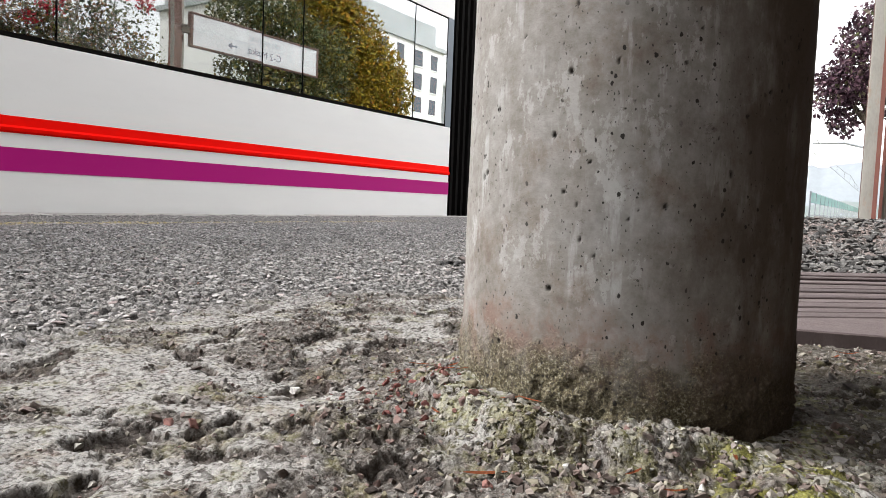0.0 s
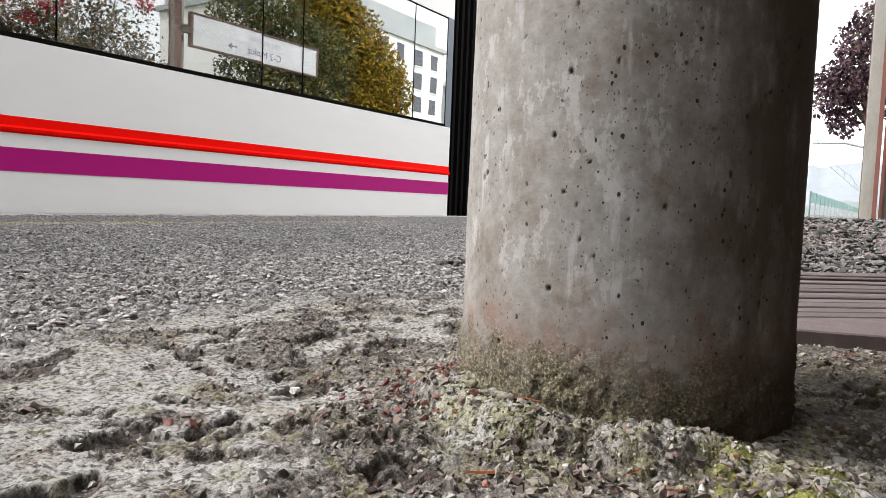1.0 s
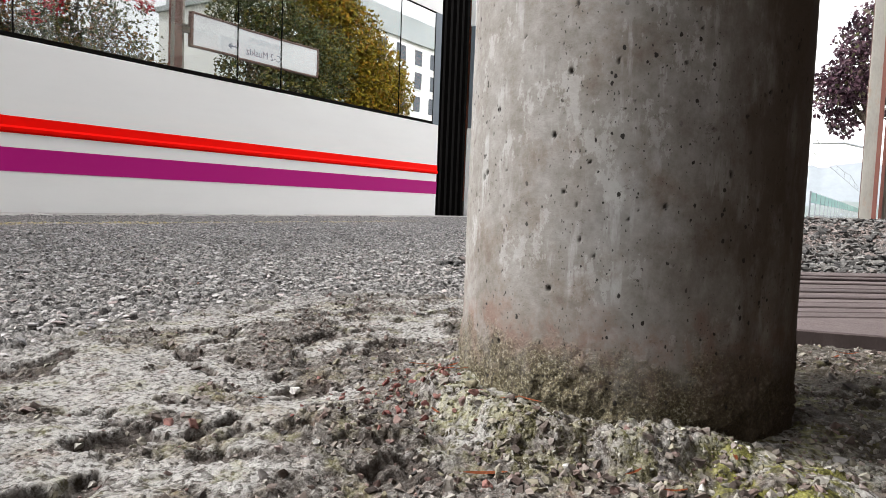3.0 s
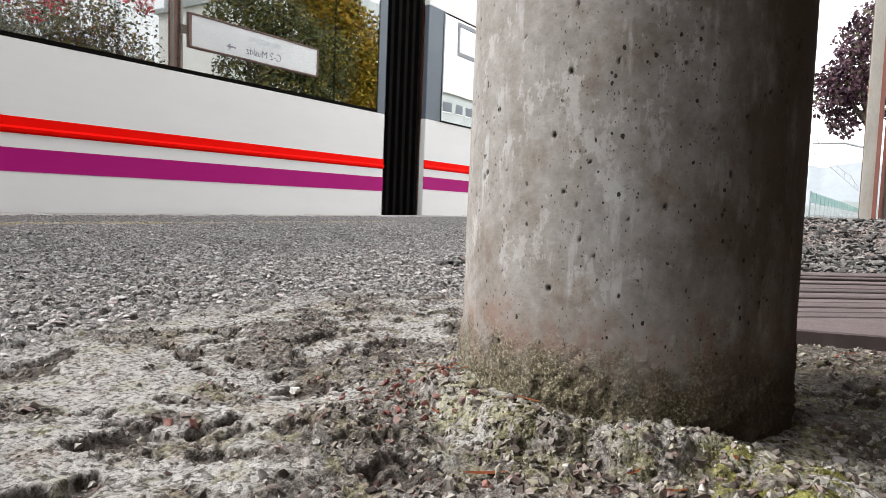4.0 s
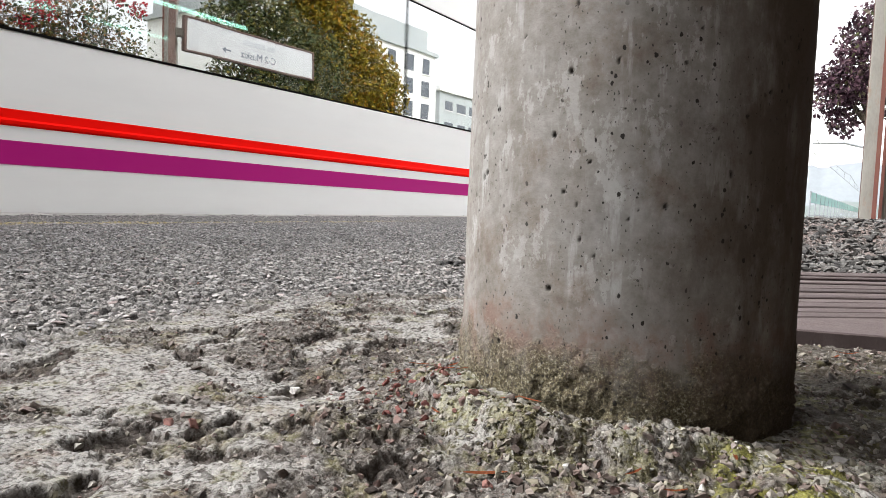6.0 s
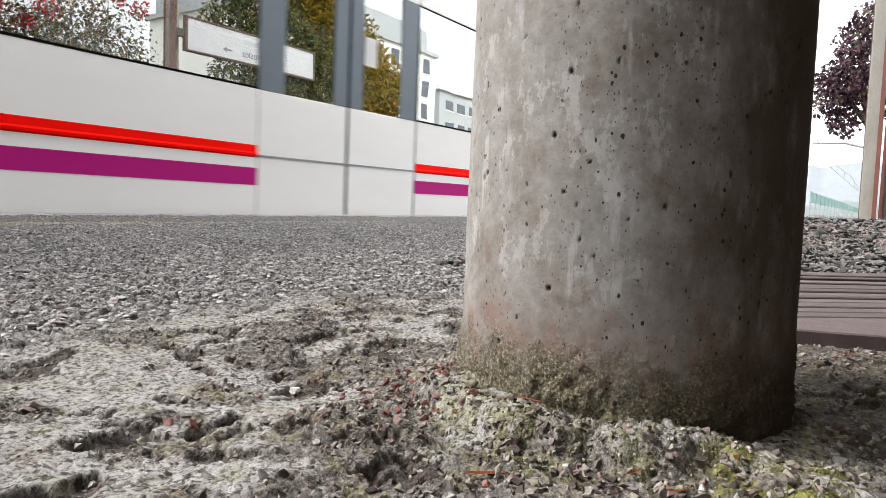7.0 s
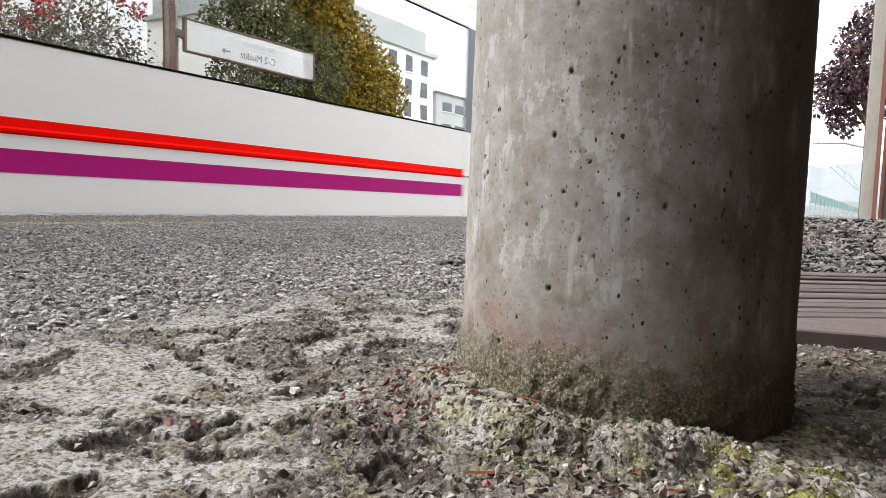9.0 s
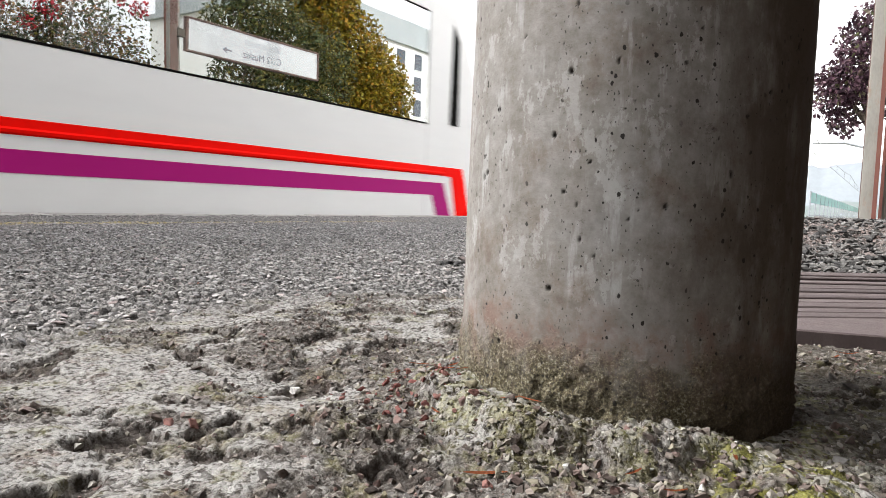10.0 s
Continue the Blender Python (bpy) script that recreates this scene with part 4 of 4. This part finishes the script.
# ---------------------------------------------------------------- platform things
def build_deck():
    """A low hatch of dark ribbed boards let into the platform."""
    deck = tagged(new("board_cover"), "low cover of dark weathered ribbed boards set in the platform", "boards")
    # narrow strips set askew behind one wider plank, with dark gaps between them
    bm = bmesh.new()
    low, top = ([bm.verts.new((x, y, z)) for x, y in ((0.915, 0.185), (1.035, -0.195), (1.319, -0.195), (0.979, 0.185))] for z in (-0.03, 0.012))
    bm.faces.new(low[::-1])
    bm.faces.new(top)
    for i in range(4):
        bm.faces.new((low[i], low[(i + 1) % 4], top[(i + 1) % 4], top[i]))
    bmesh.ops.bevel(bm, geom=list(bm.edges), offset=0.002, segments=1, affect="EDGES", profile=0.5)
    part("plank", bm, M_DECK, deck, "wider plank with a slanting front edge")
    rng = random.Random(5)
    strips = []
    at = 0.03
    while at < 0.73:
        wide = rng.uniform(0.038, 0.056)
        strips.append((at, at + wide - rng.uniform(0.007, 0.012), 42.0 + rng.uniform(-0.5, 0.5), rng.uniform(-0.0006, 0.0006)))
        at += wide
    for k, (a, b, turn, rise) in enumerate(strips):
        o = part("board", box(a, b, -(0.27 + 0.669 * a) / 0.743, (0.26 - 0.669 * a) / 0.743, -0.03, 0.012 + rise, 0.002), M_DECK, deck)
        o.location = (1.03, 0.09, 0)
        o.rotation_euler = (0, 0.004 * math.sin(k * 2.7), radians(turn))
    return deck


def build_sign():
    sign = tagged(new("station_sign"), "long white direction sign in a red-brown frame on a rusty post", "sign")
    z0 = platform_z(5.65, 0.13) - 0.01
    post = part("post", box(5.58, 5.69, 0.082, 0.182, z0, 3.4, 0.008, seg=2), M_POST, sign, "white flaking steel post")
    part("rust_strip", box(5.572, 5.585, 0.082, 0.108, z0 + 0.02, 3.38), M_RUST, post, "strip of red rust")
    part("rust_face", box(5.585, 5.685, 0.181, 0.186, z0 + 0.02, 3.38), M_SIGNTRIM, post, "rust-stained face")
    part("foot_plate", box(5.52, 5.75, 0.03, 0.25, z0 - 0.004, z0 + 0.012, 0.003), M_STEEL, post)
    second = part("pipe", tube([(5.8, 0.035, z0), (5.8, 0.035, 3.4)], [0.028, 0.028], 16), M_POST, sign, "thin grey pipe")
    part("pipe_strip", box(5.765, 5.776, 0.052, 0.072, z0, 3.3), M_RUST, second, "red painted edge")
    part("board", box(5.84, 8.1, 0.16, 0.2, 1.965, 2.345, 0.004), M_SIGN, sign, "white enamel board")
    for a, b, c, d in ((5.8, 8.13, 2.345, 2.37), (5.8, 8.13, 1.94, 1.965), (8.1, 8.13, 1.965, 2.345), (5.8, 5.84, 1.965, 2.345)):
        part("frame_bar", box(a, b, 0.15, 0.21, c, d, 0.004), M_SIGNTRIM, sign, "red-brown frame bar")
    part("bracket", box(5.69, 5.8, 0.15, 0.19, 2.1, 2.2), M_STEEL, sign)

    def lettering(text, x, z, size, material):
        cu = bpy.data.curves.new("lettering", "FONT")
        cu.body, cu.size, cu.extrude = text, size, 0.002
        tmp = bpy.data.objects.new("lettering", cu)
        scene.collection.objects.link(tmp)
        me = bpy.data.meshes.new_from_object(tmp.evaluated_get(bpy.context.evaluated_depsgraph_get()))
        bpy.data.objects.remove(tmp)
        me.materials.clear()
        me.materials.append(material)
        o = part("lettering", me, None, sign, "dark blue lettering")
        o.matrix_basis = Matrix.Translation((x, 0.203, z)) @ Matrix.Rotation(math.pi, 4, "Z") @ Matrix.Rotation(math.pi / 2, 4, "X")

    lettering("C-2 Muskiz", 7.35, 2.03, 0.14, M_INK)
    arrow = slab_xz([(6.38, 2.072), (6.44, 2.115), (6.44, 2.083), (6.53, 2.083), (6.53, 2.063), (6.44, 2.063), (6.44, 2.03)], 0.2, 0.204)
    part("arrow", arrow, M_INK, sign, "dark arrow")
    part("rule", box(6.3, 7.5, 0.2, 0.203, 2.158, 2.163), M_INKPALE, sign)
    for a, b in ((7.18, 7.33), (6.75, 7.14)):
        part("faded_bar", box(a, b, 0.2, 0.203, 2.2, 2.27), M_INKPALE, sign, "faded unreadable lettering")


def tree(name, label, base, trunk_h, r0, blobs, count, size, material, seed, twigs=7, extra=None):
    rng = np.random.default_rng(seed)
    t = tagged(new(name), label, "tree" if "tree" in name else "shrub")
    b = Vector(base)
    top = b + Vector((rng.normal(0, 0.1), rng.normal(0, 0.1), trunk_h))
    bm = tube([b - Vector((0, 0, 0.1)), b + (top - b) * 0.5 + Vector((rng.normal(0, 0.04), rng.normal(0, 0.04), 0)), top], [r0 * 1.25, r0, r0 * 0.75], 10)
    part("trunk", bm, M_BARK, t)
    for x, y, z, r in blobs:
        end = Vector((x, y, z + r * 0.5))
        mid = top.lerp(end, 0.5) + Vector(rng.normal(0, 0.12, 3))
        limb = tube([top - Vector((0, 0, 0.08)), mid, end], [r0 * 0.55, r0 * 0.35, r0 * 0.1], 7)
        for _ in range(twigs):
            d = Vector(rng.normal(0, 1, 3)).normalized() * r
            st = mid.lerp(end, rng.uniform(0, 0.9))
            tube([st, st + d * 0.55 + Vector((0, 0, 0.1 * r)), st + d], [r0 * 0.16, r0 * 0.11, r0 * 0.04], 5, limb)
        part("limb", limb, M_BARK, t)
    part("crown", leaves("crown", blobs, count, size, material, rng), None, t, "ragged leafy crown")
    if extra:
        part("blossom", leaves("blossom", *extra, rng), None, t, "clusters of red flowers")
    return t


def build_plants():
    tree("plum_tree", "purple-leaved plum tree beside the platform post", (20.2, 0.45, 0.0), 2.4, 0.1,
         [(20, 1.1, 3.4, 0.55), (20.2, 0.85, 3.9, 0.6), (20, 1.4, 3.0, 0.42), (20.3, 1.0, 4.5, 0.45), (20.1, 0.2, 3.4, 0.8), (20, -0.5, 4.2, 0.9), (20.1, 1.15, 2.5, 0.36), (20, 1.5, 3.5, 0.35), (20, 0.75, 4.95, 0.35)],
         7000, 0.13, M_PLUM, 11)
    tree("olive_tree", "broad tree with yellow-olive autumn leaves", (15.3, -4.6, -0.85), 2.6, 0.16,
         [(13.2, -4.3, 4.7, 0.85), (13.9, -4.2, 4.0, 0.95), (14.9, -4.3, 3.4, 0.95), (15.6, -4.4, 3.0, 0.85), (14.2, -4.6, 2.9, 1.0), (12.9, -4.4, 5.8, 0.95), (13.5, -4.6, 5.4, 0.8), (15.4, -4.6, 2.3, 0.8)],
         30000, 0.10, M_OLIVE, 12)
    tree("young_tree", "slender green tree behind the sign", (9.3, -2.6, -0.85), 2.6, 0.08,
         [(9.0, -2.6, 3.3, 0.55), (9.6, -2.5, 3.7, 0.6), (10.4, -2.7, 3.2, 0.7), (9.4, -2.8, 2.4, 0.6), (10.6, -2.9, 2.4, 0.8), (11.4, -3.0, 2.9, 0.9)],
         17000, 0.075, M_GREEN, 13)
    tree("flowering_shrub", "tall shrub with bare twigs and red flowers", (5.7, -2.1, -0.85), 1.9, 0.05,
         [(5.0, -2.1, 2.3, 0.5), (5.7, -2.0, 2.6, 0.55), (6.4, -2.2, 2.5, 0.55), (4.4, -2.2, 2.1, 0.5), (5.4, -2.2, 1.8, 0.6), (6.7, -2.1, 2.0, 0.4)],
         2600, 0.06, M_GREEN, 14, twigs=26, extra=([(4.55, -1.9, 2.5, 0.13), (4.85, -1.9, 2.75, 0.1), (5.25, -1.9, 2.62, 0.16), (4.3, -1.9, 2.35, 0.12), (4.1, -1.9, 2.6, 0.14), (6.3, -1.9, 2.98, 0.1), (6.6, -1.9, 2.9, 0.12), (5.0, -1.9, 2.35, 0.1)], 900, 0.055, M_FLOWER))
    tree("dark_shrub", "dense dark evergreen shrub below the flowering one", (5.6, -2.75, -0.85), 1.5, 0.06,
         [(3.9 + 0.42 * k, -2.7 + 0.08 * math.sin(k * 2.1), 1.95 + 0.12 * math.sin(k * 1.3) - 0.03 * k, 0.45) for k in range(10)],
         9000, 0.06, M_DARKGREEN, 19)
    tree("rusty_shrub", "shrub with thin orange-brown autumn leaves", (6.2, -2.9, -0.85), 1.7, 0.05,
         [(5.6, -2.9, 2.3, 0.5), (6.2, -3.0, 2.7, 0.55), (6.8, -2.9, 2.3, 0.5), (5.0, -3.0, 2.0, 0.55), (4.2, -3.0, 2.2, 0.6), (4.9, -3.1, 2.7, 0.5), (6.0, -2.9, 1.8, 0.6), (7.2, -3.1, 1.9, 0.5)],
         8500, 0.06, M_RUSTLEAF, 17)
    rng = np.random.default_rng(9)
    blobs = [(x, -5.6 + rng.normal(0, 0.2), 1.35 + rng.normal(0, 0.25), 0.85) for x in np.arange(4, 34, 0.85)]
    hedge = tagged(new("hedge"), "dense dark green hedge behind the platform", "hedge")
    part("foliage", leaves("foliage", blobs, 9000, 0.16, M_GREEN, rng, 0.2), None, hedge)
    part("stems", box(5.5, 34, -5.75, -5.45, -0.86, 1.0, 0.1), M_BARK, hedge)


def facade_windows(house, x0, x1, y, z0, z1, nx, nz, w, h):
    for a in range(nx):
        for k in range(nz):
            x, z = x0 + (a + 0.5) * (x1 - x0) / nx, z0 + (k + 0.5) * (z1 - z0) / nz
            win = part("window", box(x - w / 2, x + w / 2, y - 0.02, y + 0.05, z - h / 2, z + h / 2), M_DARKWIN, house)
            part("window_frame", box(x - w / 2 - 0.08, x + w / 2 + 0.08, y - 0.02, y + 0.12, z - h / 2 - 0.12, z - h / 2), M_WALLW, win)


def build_houses():
    house = tagged(new("apartment_building"), "white apartment block with dark windows and a grey attic storey", "building")
    part("wall", box(48, 77, -60, -42.3, -0.86, 19.2), M_WALLW, house)
    part("attic", box(48, 76, -59, -43.0, 19.2, 22.2), M_WALLG, house, "grey set-back attic")
    part("roof_edge", box(47.6, 77.4, -60.3, -42.0, 19.0, 19.5), M_WALLG, house)
    facade_windows(house, 49, 76.5, -42.3, 5.0, 18.8, 8, 5, 1.5, 1.9)
    block = tagged(new("office_block"), "lower grey-green block behind the apartment building", "building")
    part("wall", box(90, 125, -62, -50, -0.86, 17.5), M_WALLG, block)
    part("roof_edge", box(89.5, 125.5, -62.5, -49.6, 17.4, 18.1), M_WALLW, block)
    facade_windows(block, 91, 124, -50, 4, 17, 9, 4, 2.4, 1.4)


def build_distance():
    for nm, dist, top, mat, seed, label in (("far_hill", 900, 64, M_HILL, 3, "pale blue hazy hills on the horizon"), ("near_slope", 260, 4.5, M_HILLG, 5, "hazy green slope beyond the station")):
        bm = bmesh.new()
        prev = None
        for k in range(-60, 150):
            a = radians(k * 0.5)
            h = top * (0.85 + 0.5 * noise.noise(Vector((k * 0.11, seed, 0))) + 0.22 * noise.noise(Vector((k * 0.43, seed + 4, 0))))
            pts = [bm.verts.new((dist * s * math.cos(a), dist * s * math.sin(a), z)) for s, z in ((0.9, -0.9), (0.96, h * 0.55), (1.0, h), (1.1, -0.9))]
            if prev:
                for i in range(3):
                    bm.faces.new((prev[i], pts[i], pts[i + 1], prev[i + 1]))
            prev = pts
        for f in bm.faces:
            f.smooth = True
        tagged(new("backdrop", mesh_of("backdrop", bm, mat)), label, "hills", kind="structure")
    mast = tagged(new("catenary_mast"), "thin grey steel catenary mast with an arm over the track", "mast")
    part("mast_post", tube([(75, 1.75, -0.85), (75, 1.75, 7.4)], [0.12, 0.09], 10), M_FRAME, mast)
    part("arm", tube([(75, 1.75, 6.3), (75, 4.0, 6.9), (75, 6.6, 6.95)], [0.13, 0.11, 0.1], 8), M_FRAME, mast)


def build_fence():
    fence = tagged(new("fence"), "low pale fence with teal panels along the platform", "fence")
    post = mesh_of("post", box(-0.03, 0.03, -0.03, 0.03, -0.02, 1.16, 0.005), M_FRAME)
    panel = mesh_of("panel", box(0.03, 2.47, -0.012, 0.012, 0.68, 1.12, 0.004), M_TEAL)
    rail = mesh_of("rail", box(0.03, 2.47, -0.02, 0.02, 0.12, 0.18, 0.004), M_FRAME)
    for k in range(22):
        for nm, me in (("post", post), ("panel", panel), ("rail", rail)):
            o = part(nm, me, None, fence)
            o.location = (33.0 + 2.5 * k, 2.85, 0.0 if 33 + 2.5 * k < 59 else -0.02)
    lines = tagged(new("overhead_line"), "thin dark overhead wires above the track", "wires")
    part("contact_wire", tube([(-60, 5.35, 5.0), (300, 5.35, 5.0)], [0.02, 0.02], 6), M_STEEL, lines)
    sag = [(-60 + 7.5 * k, 5.35, 5.75 + 0.55 * (2 * ((k % 8) / 8) - 1) ** 2) for k in range(49)]
    part("messenger_wire", tube(sag, [0.022] * 49, 6), M_STEEL, lines)
    for k in range(0, 49, 2):
        part("dropper", tube([(sag[k][0], 5.35, 5.0), sag[k]], [0.012, 0.012], 5), M_STEEL, lines)


def build_litter():
    rng = np.random.default_rng(21)

    def settle(x, y, r, sink=0.12):
        z = platform_height(np.array(x), np.array(y))[0]
        return np.stack([x, y, z + np.array(r) * sink, r], 1)

    # stone chips in the mortar round the column, thickest where it has broken up
    n = 13000
    x, y = rng.uniform(0.12, 1.2, n), rng.uniform(-0.06, 0.9, n)
    r = 0.0012 + 0.003 * rng.random(n) ** 2.5
    h = platform_height(x, y)
    keep = (np.hypot(x - COLX, y - COLY) > COLR + 0.004) & (h[2] > 0.3) & (rng.random(n) < 0.12 + 0.88 * h[7])
    tagged(new("stone_chips", stones("stone_chips", settle(x[keep], y[keep], r[keep]), M_STONE, rng)), "small grey and brown stone chips strewn on the mortar", "stones", kind="stuff")
    # darker broken stones bared in the holes of the mortar
    n = 11000
    x, y = rng.uniform(0.12, 1.2, n), rng.uniform(-0.06, 0.9, n)
    r = 0.002 + 0.0042 * rng.random(n) ** 2.2
    h = platform_height(x, y)
    keep = (np.hypot(x - COLX, y - COLY) > COLR + 0.02) & (h[2] > 0.4) & (rng.random(n) < 0.5 * h[7] ** 2 + 0.015)
    tagged(new("rubble", stones("rubble", settle(x[keep], y[keep], r[keep], 0.12), M_RUBBLE, rng, (0.45, 0.8))), "brown, purple and grey broken stones bared in the mortar", "rubble", kind="stuff")
    # a bank of broken stones against the foot of the column
    n = 1100
    a = rng.normal(radians(215), 0.65, n)
    d = COLR + 0.012 + 0.12 * rng.random(n)
    x, y = COLX + d * np.cos(a), COLY + d * np.sin(a)
    r = 0.0014 + 0.0048 * rng.random(n) ** 3
    tagged(new("broken_stones", stones("broken_stones", settle(x, y, r, 0.05), M_RUBBLE, rng, (0.55, 0.95))), "grey and brown broken stones heaped at the column foot", "stones", kind="stuff")
    # crumbs clinging to the mortar lip
    n = 700
    a = rng.normal(radians(178), 0.5, n)
    d = COLR + 0.012 + 0.038 * rng.random(n)
    x, y = COLX + d * np.cos(a), COLY + d * np.sin(a)
    r = 0.001 + 0.002 * rng.random(n) ** 2
    tagged(new("mortar_crumbs", stones("mortar_crumbs", settle(x, y, r, 0.0), M_CRUMB, rng, (0.6, 0.95))), "pale and olive crumbs of mortar clinging to the column foot", "crumbs", kind="stuff")
    # chippings standing proud of the worn asphalt
    n = 30000
    x, y = 0.1 + 3.6 * rng.random(n) ** 1.1, 0.35 + 2.5 * rng.random(n) ** 1.4
    r = 0.0035 + 0.008 * rng.random(n) ** 1.5
    h = platform_height(x, y)
    keep = (h[2] < 0.4) & (y < 0.3 + 1.6 * x + 0.6) & (y > 0.3 * x) & (h[0] > -0.011)
    tagged(new("chippings", stones("chippings", settle(x[keep], y[keep], r[keep], 0.0), M_CHIP, rng, (0.2, 0.4), 0.14, 3)), "grey crushed chippings bound in the worn asphalt", "chippings", kind="stuff")
    x, y = rng.normal(0.47, 0.05, 130), rng.normal(0.285, 0.035, 130)
    r = rng.uniform(0.0018, 0.005, 130)
    keep = np.hypot(x - COLX, y - COLY) > COLR + 0.01
    tagged(new("brick_chips", stones("brick_chips", settle(x[keep], y[keep], r[keep]), M_REDCHIP, rng)), "small red brick chips beside the column", "stones", kind="stuff")
    n = 5200
    y = rng.uniform(-0.3, 0.9, n)
    x = 2.16 - 0.85 * y + 2.6 * rng.random(n) ** 1.5
    r = 0.007 + 0.018 * rng.random(n) ** 2
    tagged(new("gravel", stones("gravel", settle(x, y, r, 0.3), M_GRAVEL, rng, (0.3, 0.55), 0.25)), "loose grey gravel banked up beyond the boards", "gravel", kind="stuff")
    spots = [(0.418, 0.401, 0.0085, M_PALE),
             (0.389, 0.529, 0.0080, M_STONE),
             (0.382, 0.443, 0.0060, M_DARKST),
             (0.370, 0.310, 0.0070, M_DARKST),
             (0.366, 0.289, 0.0060, M_RUBBLE),
             (0.498, 0.344, 0.0080, M_REDCHIP),
             (0.455, 0.408, 0.0050, M_REDCHIP),
             (0.290, 0.388, 0.0090, M_REDCHIP),
             (0.294, 0.370, 0.0080, M_REDCHIP),
             (0.483, 0.304, 0.0060, M_REDCHIP),
             (0.376, 0.323, 0.0050, M_DARKST),
             (0.518, 0.070, 0.0085, M_PALE),
             (0.403, 0.077, 0.0060, M_PALE),
             (0.455, 0.102, 0.0055, M_REDCHIP),
             (0.372, 0.143, 0.0065, M_PALE),
             (0.400, 0.100, 0.0070, M_DARKST),
             (0.393, 0.071, 0.0055, M_REDCHIP),
             (0.335, 0.177, 0.0060, M_REDCHIP),
             (0.407, 0.226, 0.0060, M_REDCHIP),
             (0.691, 0.020, 0.0090, M_GRAVEL),
             (0.728, 0.035, 0.0100, M_GRAVEL),
             (0.476, 0.002, 0.0080, M_RUBBLE),
             (0.495, 0.015, 0.0070, M_GRAVEL),
             (0.468, 0.089, 0.0060, M_PALE),
             (0.485, 0.130, 0.0060, M_GRAVEL),
             (0.314, 0.282, 0.0060, M_PALE),
             (0.325, 0.336, 0.0060, M_STONE),
             (0.256, 0.369, 0.0070, M_RUBBLE)]
    for x, y, r, mat in spots:
        me = stones("stone", settle(np.array([x]), np.array([y]), np.array([r * 0.8]), 0.25), mat, rng, (0.55, 0.85), 0.35)
        tagged(new("stone", me), {M_PALE: "pale broken stone lying on the mortar", M_DARKST: "dark broken stone with sharp edges", M_REDCHIP: "dull red piece of broken brick"}.get(mat, "small broken grey-brown stone on the mortar"), "stone", group="loose stones")
    fallen = [(0.347, 0.184, 0.026, 0.3), (0.392, 0.113, 0.016, 0.9), (0.458, 0.282, 0.016, 0.2), (0.476, 0.286, 0.014, 1.1), (0.404, 0.255, 0.013, 2.2), (0.768, 0.938, 0.022, 0.4), (0.767, 0.958, 0.018, 2.0), (0.404, 0.185, 0.018, 2.6), (0.411, 0.202, 0.014, 0.5), (0.521, 0.349, 0.018, 0.1), (0.356, 0.375, 0.010, 0.3), (0.869, 0.028, 0.026, 0.2), (0.832, 0.037, 0.020, 1.0), (0.432, 0.066, 0.012, 1.5), (0.382, 0.087, 0.014, 0.3), (0.499, 0.358, 0.014, 1.2), (0.447, 0.260, 0.012, 0.7)]
    for x, y, ln, rot in fallen:
        rot -= 1.2
        w, curl = ln * rng.uniform(0.035, 0.08), rng.uniform(0.1, 0.35)
        bm = bmesh.new()
        z = platform_z(x, y) + 0.002
        rows = []
        for i in range(7):
            u = i / 6 - 0.5
            half = w * (1 - (2 * u) ** 2) ** 0.5 + 0.0004
            px, pz = u * ln, curl * ln * (u * u) + 0.001
            rows.append([bm.verts.new((x + px * math.cos(rot) - q * half * math.sin(rot), y + px * math.sin(rot) + q * half * math.cos(rot), z + pz + 0.4 * half * abs(q))) for q in (-1, 0, 1)])
        for a, b in zip(rows, rows[1:]):
            for q in (0, 1):
                bm.faces.new((a[q], a[q + 1], b[q + 1], b[q]))
        bmesh.ops.solidify(bm, geom=list(bm.faces), thickness=0.0005)
        tagged(new("dry_leaf", mesh_of("dry_leaf", bm, M_LEAF)), "curled dry orange-brown leaf on the ground", "leaf", group="fallen leaves")


def travelled(t):
    u = max(0.0, t - 2.0)
    return 0.16026863 * u ** 2 + 0.07096485 * u ** 3 - 0.0066756 * u ** 4 + 0.00022959 * u ** 5


def motions():
    times = [0.0, 1.0, 2.0] + [2.0 + 0.2 * k for k in range(1, 41)]
    walk(train, [(t, pose(-travelled(t), 0, 0)) for t in times])
    turns = [0.0, 1.0, 2.0] + [2.0 + k / 15 for k in range(1, 121)]
    for w in wheelsets:
        at = w.location.copy()
        walk(w, [(t, pose(at.x, at.y, at.z, 0, -math.degrees(travelled(t) / 0.45), 0)) for t in turns])


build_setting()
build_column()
train, wheelsets = build_train()
build_sign()
build_plants()
build_houses()
build_distance()
build_fence()
build_litter()
build_deck()
build_platform()
motions()
